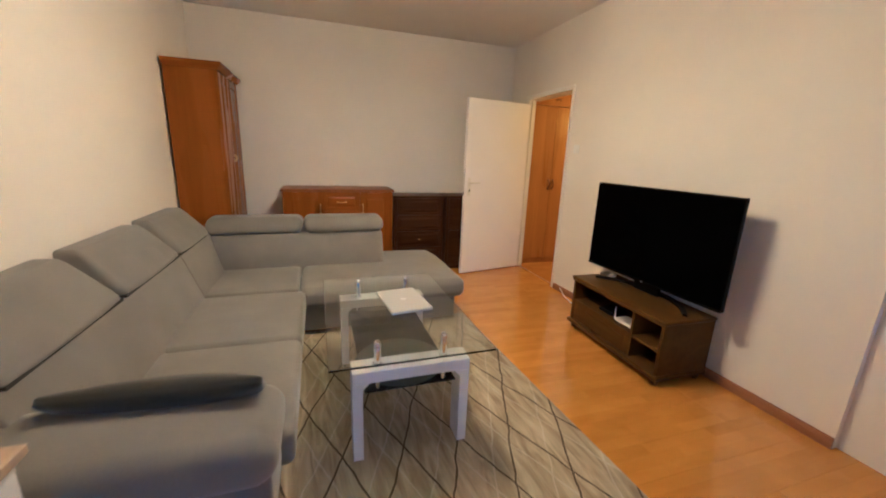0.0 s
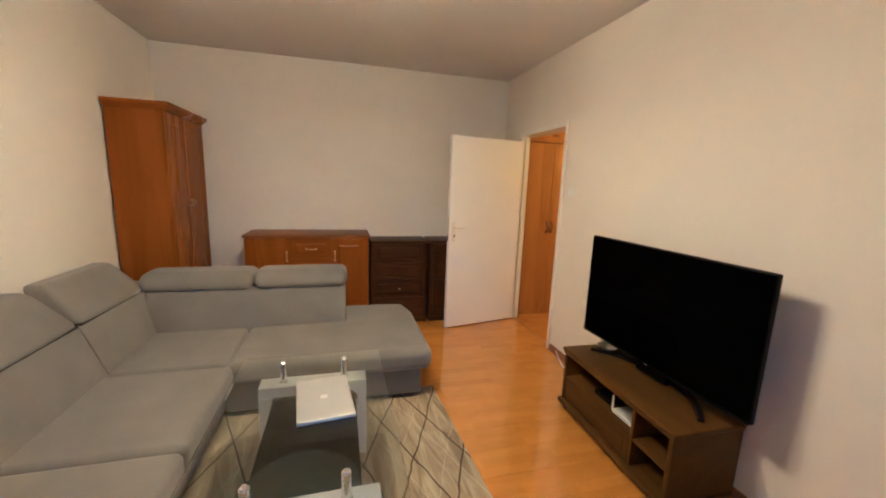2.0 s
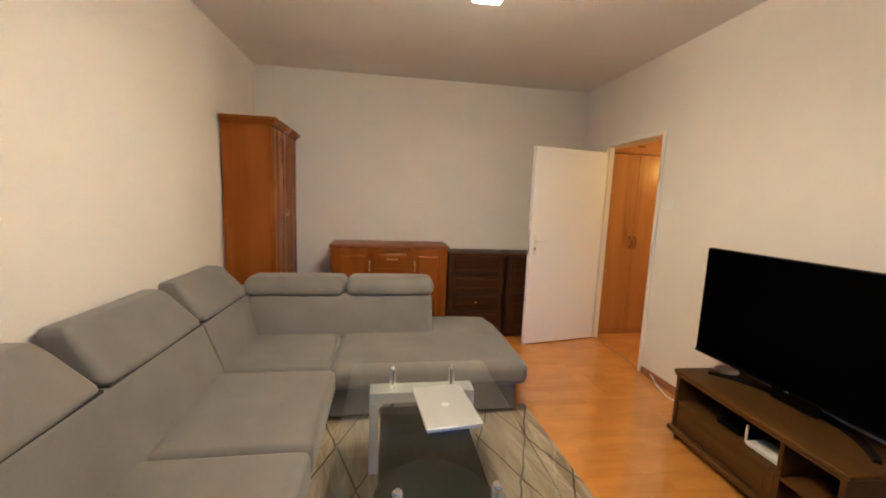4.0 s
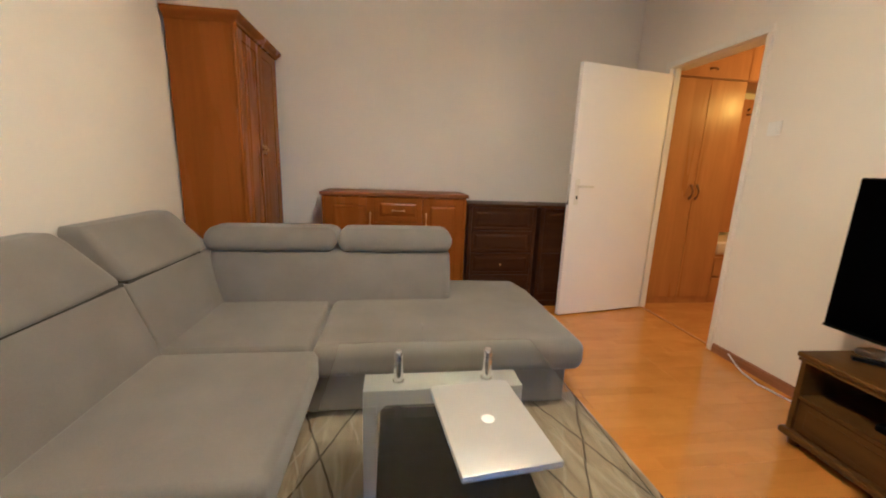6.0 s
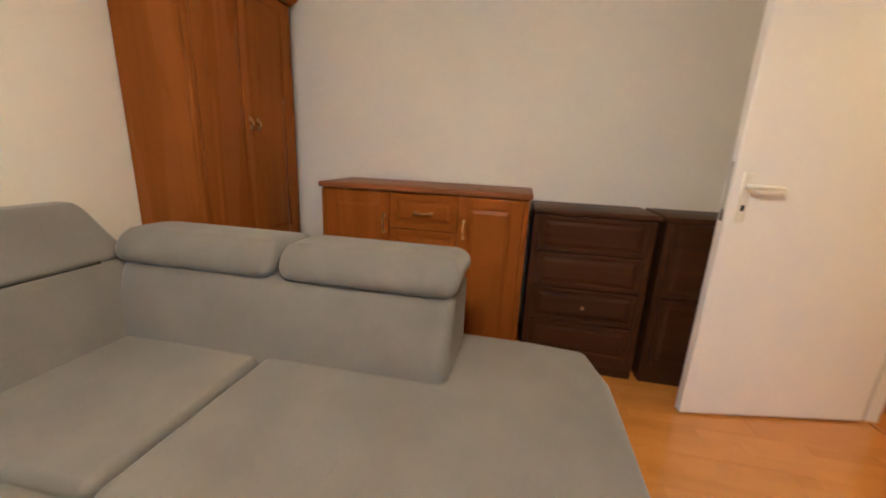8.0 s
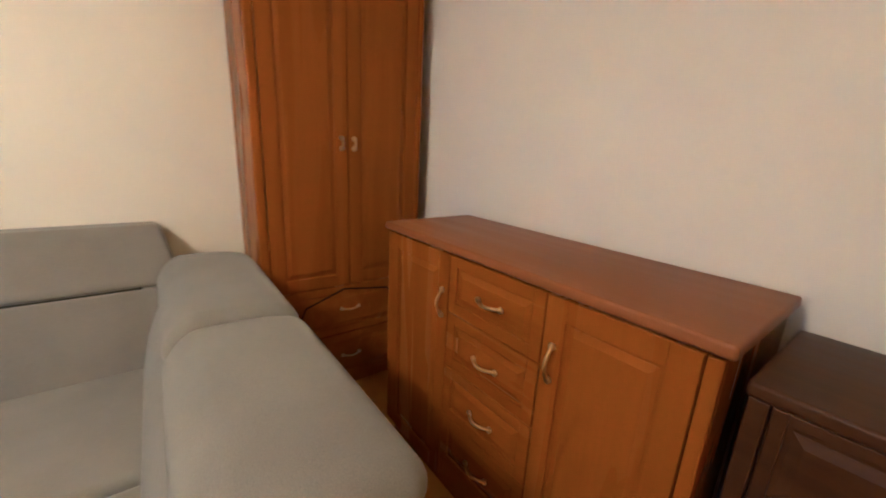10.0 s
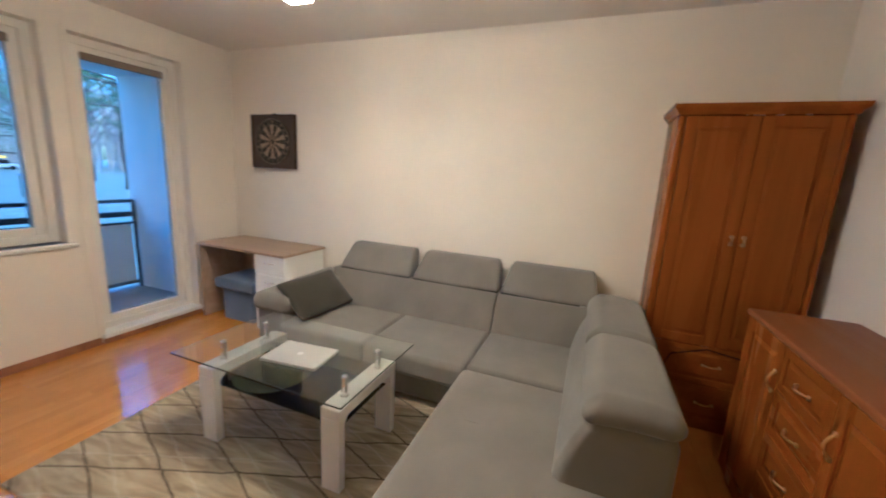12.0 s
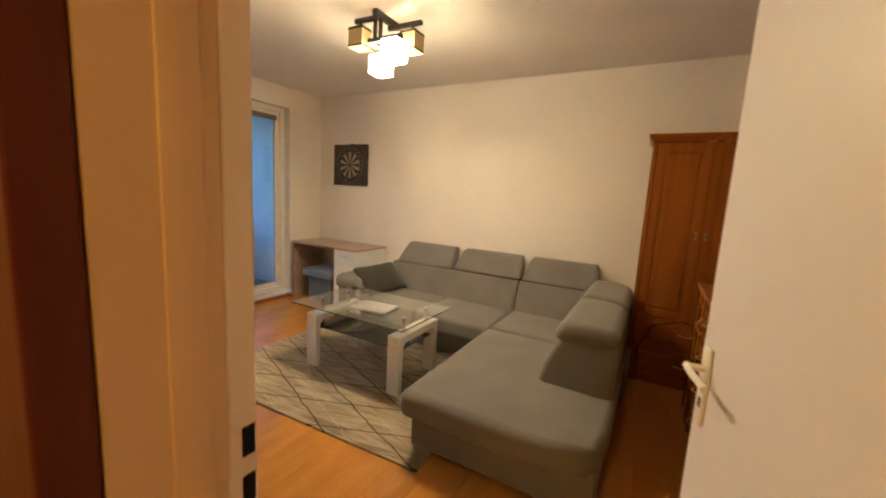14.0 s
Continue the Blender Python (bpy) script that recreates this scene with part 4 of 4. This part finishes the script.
# ---- radiator ----
rad = thing("radiator", (2.6, 0.09, 0.1), "cream cast-iron column radiator under the window", "radiator")
proto = None
N_SEC = 15
for i in range(N_SEC):
    x = 2.19 + 0.06 * i
    bm = B()
    for y in (0.055, 0.095, 0.135):
        tube(bm, [(x + 0.015, y, 0.16), (x + 0.015, y, 0.18), (x + 0.015, y, 0.64), (x + 0.015, y, 0.66)], [0.013, 0.0195, 0.0195, 0.013], 10)
    rbox(bm, (x - 0.012, 0.045, 0.155), (x + 0.042, 0.147, 0.195), 0.016, s=2)
    rbox(bm, (x - 0.012, 0.045, 0.630), (x + 0.042, 0.147, 0.668), 0.016, s=2)
    if proto is None:
        proto = part("section", bm, M_rad, rad, "cream enamelled radiator section", True)
    else:
        bm.free()
        o = new("section", proto.data)
        o.parent, o.matrix_basis = rad, Matrix.Translation((0.06 * i, 0, 0))
for x in (2.235, 2.955):
    part("bracket", tube(B(), [(x, 0.155, 0.56), (x, 0.02, 0.56)], 0.007, 8), M_rad, rad)
meter = thing("heat_meter", (2.6, 0.16, 0.55), "small white heat meter clipped to the radiator", "meter")
part("body", rb((2.592, 0.148, 0.52), (2.628, 0.168, 0.62), 0.004), M_plastic, meter)

small = thing("heat_meter", (2.26, 0.16, 0.55), "tiny white meter clipped to the radiator's end", "meter")
part("body", rb((2.247, 0.148, 0.53), (2.271, 0.164, 0.585), 0.003), M_plastic, small)

# ---- black soundbar on the floor ----
sbar = thing("soundbar", (2.40, 0.70, 0), "narrow black device lying on the floor by the window", "soundbar", rz=4)
sm = pose(2.405, 0.70, 0, rz=3)
bm = rb((-0.053, -0.268, 0.0), (0.053, 0.268, 0.014), 0.003)
bm.transform(sm)
part("body", bm, M_black, sbar, "", "auto")
bm = rb((-0.025, -0.05, 0.0142), (0.02, 0.12, 0.0158), 0.0006)
bm.transform(sm)
part("panel", bm, mat("grey panel", (0.09, 0.09, 0.095), 0.3), sbar, "dull grey inset panel")

# ---- ceiling lamp ----
lamp = thing("ceiling_lamp", (1.66, 2.40, H), "dark wood ceiling lamp with four square shades, two lit", "ceiling lamp")
part("ceiling_bar", rb((1.46, 2.345, H - 0.045), (1.73, 2.385, H - 0.001), 0.003), M_wenge, lamp, "dark wood bar on the ceiling")
part("arm", rb((1.705, 2.19, H - 0.075), (1.735, 2.385, H - 0.0455), 0.003), M_wenge, lamp, "dark wood arm")
part("arm", rb((1.53, 2.345, H - 0.075), (1.56, 2.63, H - 0.0455), 0.003), M_wenge, lamp, "dark wood arm")
for x in (1.66, 1.715):
    part("post", rb((x - 0.011, 2.354, 2.485), (x + 0.011, 2.376, H - 0.0755 if x > 1.7 else H - 0.0455), 0.002), M_wenge, lamp, "dark wood upright")
part("arm", rb((1.54, 2.345, 2.455), (1.77, 2.375, 2.4845), 0.003), M_wenge, lamp, "dark wood arm")
part("arm", rb((1.735, 2.3755, 2.455), (1.765, 2.62, 2.4845), 0.003), M_wenge, lamp, "dark wood arm")
part("arm", rb((1.54, 2.26, 2.455), (1.57, 2.3445, 2.4845), 0.003), M_wenge, lamp, "dark wood arm")
part("sleeve", tube(B(), [(1.688, 2.33, 2.50), (1.688, 2.33, 2.60)], 0.016, 16), M_white, lamp, "white lamp holder sleeve", "auto")
SH = 0.062


def lampshade(x, y, top, lit):
    """A square fabric shade with two wooden bands, a top plate and its holder."""
    bm, t, h = B(), 0.003, 0.125
    for q in ((-SH, -SH, SH, -SH + t), (-SH, SH - t, SH, SH), (-SH, -SH + t, -SH + t, SH - t), (SH - t, -SH + t, SH, SH - t)):
        box(bm, (x + q[0], y + q[1], top - h), (x + q[2], y + q[3], top))
    sh = part("shade", bm, M_lit if lit else M_unlit, lamp, "glowing square fabric shade" if lit else "unlit tan square fabric shade")
    part("diffuser", box(B(), (x - SH + t, y - SH + t, top - h + 0.008), (x + SH - t, y + SH - t, top - h + 0.011)), M_bulb if lit else M_unlit, sh, "bright diffuser under the shade" if lit else "")
    for zz in (top - h + 0.004, top - 0.012):
        bm = B()
        for q in ((-SH, -SH, SH, -SH), (-SH, SH, SH, SH), (-SH, -SH, -SH, SH), (SH, -SH, SH, SH)):
            box(bm, (x + min(q[0], q[2]) - 0.002, y + min(q[1], q[3]) - 0.002, zz), (x + max(q[0], q[2]) + 0.002, y + max(q[1], q[3]) + 0.002, zz + 0.009))
        part("band", bm, M_band if lit else M_wenge, sh, "pale shaded band" if lit else "dark wooden band")
    part("top_plate", rb((x - SH + 0.001, y - SH + 0.001, top + 0.0005), (x + SH - 0.001, y + SH - 0.001, top + 0.006), 0.001), M_wenge, sh, "dark wooden top plate")


lampshade(1.75, 2.56, 2.443, True)
lampshade(1.555, 2.295, 2.443, True)
lampshade(1.722, 2.245, 2.568, False)
lampshade(1.552, 2.558, 2.566, False)
for x, y in ((1.722, 2.245), (1.548, 2.558)):
    part("stem", tube(B(), [(x, y, 2.570), (x, y, H - 0.0755)], 0.009, 12), M_wenge, lamp, "short dark stem over a shade", "auto")

# ---- hallway furniture ----
hw = thing("hall_wardrobe", (4.05, 4.83, 0), "orange beech built-in hallway wardrobe with two doors", "wardrobe")
part("carcass", box(B(), (3.645, 4.602, 0.0), (4.33, 4.975, 1.99)), M_beech, hw)
for x0, x1, hx in ((3.660, 3.990, 3.962), (3.995, 4.328, 4.023)):
    d = part("door", rb((x0, 4.58, 0.07), (x1, 4.6015, 1.985), 0.002), M_beech, hw, "flush orange beech door")
    part("handle", bow((hx, 4.58, 1.05), (0, 0, 1), (0, -1, 0), half=0.055, r=0.008, lift=0.026), M_grip, d, "dark wooden bow handle", True)
uc = thing("overhead_cabinet", (4.6, 4.83, 1.995), "orange beech cabinets above the hallway wardrobe", "cabinet")
part("carcass", box(B(), (3.645, 4.602, 1.995), (5.49, 4.975, 2.62)), M_beech, uc)
for x0, x1 in ((3.660, 4.328), (4.333, 4.98), (4.985, 5.488)):
    d = part("door", rb((x0, 4.58, 2.0), (x1, 4.6015, 2.61), 0.002), M_beech, uc, "flush orange beech door")
    part("handle", bow(((x0 + x1) / 2, 4.58, 2.07), (1, 0, 0), (0, -1, 0), half=0.03, r=0.006), M_grip, d, "dark wooden handle", True)
bench = thing("shoe_bench", (4.9, 4.8, 0), "orange beech shoe bench with drawers and a pale padded seat", "bench")
part("body", box(B(), (4.335, 4.602, 0.0), (5.48, 5.01, 0.475)), M_beech, bench)
for z0, z1 in ((0.06, 0.25), (0.275, 0.455)):
    part("drawer", rb((4.34, 4.58, z0), (5.475, 4.6015, z1), 0.002), M_beech, bench, "flush orange beech drawer")
part("seat_pad", rb((4.335, 4.58, 0.476), (5.48, 5.01, 0.60), 0.025, s=3), mat("pale pad", (0.62, 0.50, 0.38), 0.8), bench, "pale padded seat", "auto")
rack = thing("coat_rack", (4.9, 5.0, 1.2), "orange beech coat rack with upright boards and hooks", "coat rack")
for i in range(4):
    x = 4.50 + 0.207 * i
    pl = part("board", rb((x, 4.985, 0.63), (x + 0.150, 5.003, 1.94), 0.003), M_beech, rack, "upright beech board")
    bm = B()
    tube(bm, [(x + 0.075, 4.984, 1.80), (x + 0.075, 4.94, 1.79), (x + 0.075, 4.925, 1.83)], 0.006, 8)
    tube(bm, [(x + 0.075, 4.984, 1.84), (x + 0.075, 4.965, 1.85)], 0.008, 8)
    part("hook", bm, M_black, pl, "black coat hook", "auto")
part("backing", rb((4.40, 5.0165, 0.60), (5.47, 5.0195, 1.95), 0.001), M_white, rack, "white backing board")
part("crossbar", rb((4.50, 5.0035, 1.66), (5.46, 5.016, 1.74), 0.002), M_beech, rack)
part("crossbar", rb((4.50, 5.0035, 0.72), (5.46, 5.016, 0.80), 0.002), M_beech, rack)

# ---- balcony and outside ----
structure("balcony_floor", box(B(), (0.15, -1.35, -0.1), (3.9, -0.25, 0.04)), plaster("balcony screed", (0.16, 0.165, 0.17), (0.24, 0.245, 0.25), 0.8), "grey concrete balcony floor")
structure("balcony_wall", box(B(), (0.15, -1.35, 0.04), (0.31, -0.25, 2.62)), M_concrete, "pale rendered balcony side wall")
structure("balcony_wall_far", box(B(), (3.9, -1.35, 0.04), (4.06, -0.25, 2.62)), M_concrete, "pale rendered balcony side wall")
structure("balcony_ceiling", box(B(), (0.15, -1.35, 2.42), (3.9, -0.25, 2.6)), M_concrete, "pale balcony ceiling slab")
rl = thing("balcony_railing", (2.1, -1.27, 0.04), "dark steel balcony railing with pale panels", "railing")
part("top_rail", rb((0.32, -1.30, 1.045), (3.89, -1.255, 1.085), 0.008), M_rail, rl, "dark top rail")
part("mid_rail", rb((0.32, -1.295, 0.885), (3.89, -1.26, 0.945), 0.006), M_rail, rl, "dark middle rail")
part("bottom_rail", rb((0.32, -1.295, 0.085), (3.89, -1.26, 0.125), 0.006), M_rail, rl, "dark bottom rail")
for x in (0.33, 1.2, 2.1, 3.0, 3.84):
    part("post", rb((x, -1.2545, 0.041), (x + 0.035, -1.225, 1.045), 0.003), M_rail, rl, "dark upright post")
for i in range(4):
    part("panel", rb((0.37 + 0.88 * i, -1.285, 0.126), (1.19 + 0.88 * i, -1.27, 0.80), 0.002), M_panel, rl, "pale balcony panel")
part("panel_rail", rb((0.32, -1.295, 0.80), (3.89, -1.26, 0.825), 0.004), M_rail, rl)

GZ = -1.1
bm = B()
gn = 60
for i in range(gn + 1):
    for j in range(gn + 1):
        x, y = -300 + 600 * i / gn, 60 - 360 * j / gn
        bm.verts.new((x, y, GZ))
bm.verts.ensure_lookup_table()
for i in range(gn):
    for j in range(gn):
        k = i * (gn + 1) + j
        bm.faces.new([bm.verts[q] for q in (k, k + 1, k + gn + 2, k + gn + 1)])
structure("ground", bm, M_grass, "pale winter grass of the park")
structure("path", box(B(), (-60, -24, GZ), (60, -21.5, GZ + 0.012)), M_path, "grey footpath through the park")


def limb(bm, p, d, length, r, depth, rnd):
    """A branch that bends and forks down to twigs."""
    pts, rs = [p.copy()], [r]
    n = 4 if depth > 1 else 3
    for i in range(n):
        d = (d + Vector((rnd.uniform(-1, 1), rnd.uniform(-1, 1), rnd.uniform(-0.4, 0.6))) * 0.16).normalized()
        p = p + d * length / n
        pts.append(p.copy())
        rs.append(r * (1 - 0.45 * (i + 1) / n))
    tube(bm, pts, rs, 7 if depth > 2 else (5 if depth > 1 else 3), False)
    if depth == 0:
        return
    for k in range(4 if depth > 1 else 7):
        i = rnd.randint(1, n)
        side = Vector((rnd.uniform(-1, 1), rnd.uniform(-1, 1), rnd.uniform(-0.1, 0.9))).normalized()
        limb(bm, pts[i], (d * 0.55 + side * 0.8).normalized(), length * rnd.uniform(0.5, 0.72), rs[i] * 0.5, depth - 1, rnd)


def bare_tree(seed, height, girth=0.14, lean=0.0):
    rnd = random.Random(seed)
    t = thing("tree", (0, 0, 0), "bare leafless park tree in winter grass", "tree", "bare park trees")
    trunk = B()
    pts = [Vector((0, 0, -0.1))]
    for i in range(6):
        pts.append(pts[-1] + Vector((lean + rnd.uniform(-0.22, 0.22), rnd.uniform(-0.22, 0.22), height * 0.11)))
    tube(trunk, pts, [girth * (1 - 0.09 * i) for i in range(7)], 10, False)
    part("trunk", trunk, M_bark, t, "grey-brown trunk", True)
    crown = B()
    for k in range(13):
        i = rnd.randint(3, 6)
        a = rnd.uniform(0, 2 * math.pi)
        d = Vector((math.cos(a), math.sin(a), rnd.uniform(0.4, 1.4))).normalized()
        limb(crown, pts[i], d, height * rnd.uniform(0.26, 0.42), 0.048, 3, rnd)
    limb(crown, pts[6], Vector((0, 0, 1)), height * 0.4, 0.10, 3, rnd)
    part("crown", crown, M_bark, t, "bare twiggy crown")
    return t


def pine(seed, height):
    rnd = random.Random(seed)
    t = thing("pine_tree", (0, 0, 0), "dark green pine tree in the park", "tree", "park pines")
    part("trunk", tube(B(), [(0, 0, -0.1), (0.05, 0, height * 0.5), (0, 0.05, height)], [0.17, 0.12, 0.03], 9, False), M_bark, t, "brown trunk", True)
    br, nd = B(), B()
    for k in range(46):
        z = height * rnd.uniform(0.30, 0.98)
        a = rnd.uniform(0, 2 * math.pi)
        ln = (height - z) * 0.32 + 0.5
        d = Vector((math.cos(a), math.sin(a), rnd.uniform(-0.1, 0.25)))
        e = Vector((0, 0, z)) + d * ln
        tube(br, [(0, 0, z), e], [0.03, 0.008], 4, False)
        for j in range(44):
            c = Vector((0, 0, z)) + d * ln * rnd.uniform(0.35, 1.05) + Vector([rnd.gauss(0, 0.14) for _ in range(3)])
            for q in range(5):
                u = Vector([rnd.uniform(-1, 1) for _ in range(3)]).normalized() * 0.16
                w = u.orthogonal().normalized() * 0.012
                nd.faces.new([nd.verts.new(p) for p in (c - w, c + w, c + u)])
    part("branch", br, M_bark, t)
    part("needles", nd, M_pine, t, "dark green needles")
    return t


rt = random.Random(5)
protos = [bare_tree(11, 10.0), bare_tree(12, 13.0, 0.24), bare_tree(13, 12.0, 0.18)]
old_tree = bare_tree(17, 14.0, 0.27, 0.20)
old_tree.matrix_basis = pose(-4.3, -23.0, GZ)
tagged(old_tree, "thick leaning leafless tree by the park path", "tree", "bare park trees")
first = [True] * 3
spots = [(-6.1, -26.9), (-0.9, -21.2), (-7.3, -21.7), (-3.6, -27.5), (-15.8, -46.0), (-8.9, -34.3), (-5.6, -34.0), (6.5, -21.0), (3.0, -30.0), (-11.5, -29.0), (-17.0, -33.0), (-12.5, -20.0), (-21.0, -46.0), (1.5, -44.0)]
spots += [(rt.uniform(-75, 20), rt.uniform(-80, -46)) for _ in range(34)]
for n, (x, y) in enumerate(spots):
    m = pose(x, y, GZ, rz=rt.uniform(0, 360)) @ Matrix.Diagonal((1, 1, 1, 1))
    k = n % 3
    if first[k]:
        protos[k].matrix_basis = m
        first[k] = False
    else:
        copy_thing(protos[k], m)
p0 = pine(21, 11.0)
p0.matrix_basis = pose(-4.2, -9.0, GZ)
for x, y in ((-5.8, -17.5), (-8.0, -11.0), (-15.5, -27.0)):
    copy_thing(p0, pose(x, y, GZ, rz=rt.uniform(0, 360)))
aw = thing("blue_canopy", (-9.5, -27, GZ), "small blue canopy standing in the park", "canopy")
bm = B()
v = [bm.verts.new(q) for q in ((-10.5, -28, GZ + 1.3), (-8.5, -28, GZ + 1.3), (-8.5, -26, GZ + 1.3), (-10.5, -26, GZ + 1.3), (-9.5, -27, GZ + 1.8))]
for q in ((0, 1, 4), (1, 2, 4), (2, 3, 4), (3, 0, 4), (3, 2, 1, 0)):
    bm.faces.new([v[i] for i in q])
part("cloth", bm, M_blue, aw)
bm = B()
for x, y in ((-10.4, -27.9), (-8.6, -27.9), (-8.6, -26.1), (-10.4, -26.1)):
    tube(bm, [(x, y, GZ), (x, y, GZ + 1.3)], 0.03, 6)
part("pole", bm, M_rail, aw)

# far belt of woods
rw = random.Random(9)
bm = B()
for i in range(900):
    x, y = rw.uniform(-130, 90), rw.uniform(-120, -62)
    h = rw.uniform(11, 21)
    tube(bm, [(x, y, GZ), (x + rw.uniform(-0.4, 0.4), y, GZ + h)], [0.16, 0.03], 3, False)
    for k in range(60):
        z = GZ + h * rw.uniform(0.25, 0.97)
        a = rw.uniform(0, 6.28)
        l = rw.uniform(1.0, 3.0)
        tube(bm, [(x, y, z), (x + l * math.cos(a), y + l * math.sin(a), z + l * 0.7)], [0.05, 0.015], 3, False)
# bark paler than the near trees': the haze of distance is put into its colour
tagged(part("woods", bm, plaster("bark with painted haze", (0.24, 0.25, 0.26), (0.34, 0.35, 0.36), 0.95)), "distant bare woods behind the park", "woods", kind="stuff")

# low pavilion with lit yellow windows and cars beyond the park
pv = thing("pavilion", (-20.0, -82.0, GZ), "low pale pavilion with yellow lit windows beyond the park", "building")
part("wall", box(B(), (-30, -84, GZ), (-10, -81, GZ + 2.3)), mat("pale facade", (0.22, 0.22, 0.23), 0.8), pv, "pale facade")
part("roof", rb((-30.3, -84.3, GZ + 2.3), (-9.7, -80.7, GZ + 2.5), 0.03), M_rail, pv, "flat dark roof")
M_yellow = glow("yellow window light", (1.0, 0.62, 0.05), 0.3)
for x in (-27.0, -21.5, -19.0, -13.0):
    part("window", rb((x, -80.98, GZ + 1.6), (x + 0.7, -80.9, GZ + 1.9), 0.01), M_yellow, pv, "yellow lit window")


def car(x, y, paint, label, rz):
    c = thing("parked_car", (x, y, GZ), label, "car", "cars parked beyond the park", rz)
    b = rbox(B(), (-2.1, -0.85, 0.35), (2.1, 0.85, 0.85), 0.12, s=3)
    b.transform(pose(x, y, GZ, rz=rz))
    part("body", b, paint, c, "", "auto")
    b = rbox(B(), (-1.1, -0.75, 0.84), (1.2, 0.75, 1.42), 0.2, s=3)
    b.transform(pose(x, y, GZ, rz=rz))
    part("cabin", b, M_blackglass, c, "dark glazed cabin", "auto")
    for u in (-1.3, 1.3):
        for v in (-0.87, 0.70):
            b = tube(B(), [(u, v, 0.32), (u, v + 0.17, 0.32)], 0.32, 16)
            b.transform(pose(x, y, GZ, rz=rz))
            part("wheel", b, M_black, c, "", "auto")


car(-24.0, -75.5, mat("silver paint", (0.5, 0.52, 0.55), 0.3, 0.4), "small silver parked car", 4)
car(-15.5, -75.0, mat("dark blue paint", (0.03, 0.05, 0.10), 0.25), "small dark blue parked car", -3)
car(-9.0, -75.5, mat("pale paint", (0.35, 0.36, 0.38), 0.25), "small white parked car", 2)

# ---- laminate planks, laid across the room ----
plank_meshes = {}


def plank_mesh(length, width):
    """A board with finely chamfered upper edges, its corner at the origin."""
    key = (round(length, 3), round(width, 3))
    if key not in plank_meshes:
        bm, c, g = B(), 0.0007, 0.0003
        lower = [(g, g), (length - g, g), (length - g, width - g), (g, width - g)]
        upper = [(g + c, g + c), (length - g - c, g + c), (length - g - c, width - g - c), (g + c, width - g - c)]
        rings = [[bm.verts.new((x, y, z)) for x, y in loop] for loop, z in ((lower, -0.0079), (lower, -0.0005), (upper, 0.0))]
        for a, b in zip(rings, rings[1:]):
            for k in range(4):
                bm.faces.new((a[k], a[(k + 1) % 4], b[(k + 1) % 4], b[k]))
        bm.faces.new(rings[-1])
        me = bpy.data.meshes.new("plank")
        bm.to_mesh(me)
        bm.free()
        me.materials.append(M_floor)
        plank_meshes[key] = me
    return plank_meshes[key]


def lay(x_from, x_to, y_from, y_to, rnd):
    y = y_from
    while y < y_to - 0.01:
        width = min(PLANK, y_to - y)
        x = x_from
        end = x_from + rnd.choice((0.43, 0.65, 0.86, 1.08))
        while x < x_to - 0.01:
            stop = min(end, x_to)
            ob = new("plank", plank_mesh(stop - x, width))
            ob.parent = floor
            ob.matrix_basis = Matrix.Translation((x, y, 0))
            x, end = stop, stop + 1.29
        y += PLANK


boards = random.Random(3)
lay(0.0, 3.60, 0.0, 4.98, boards)
lay(3.60, 5.50, 2.90, 5.02, boards)
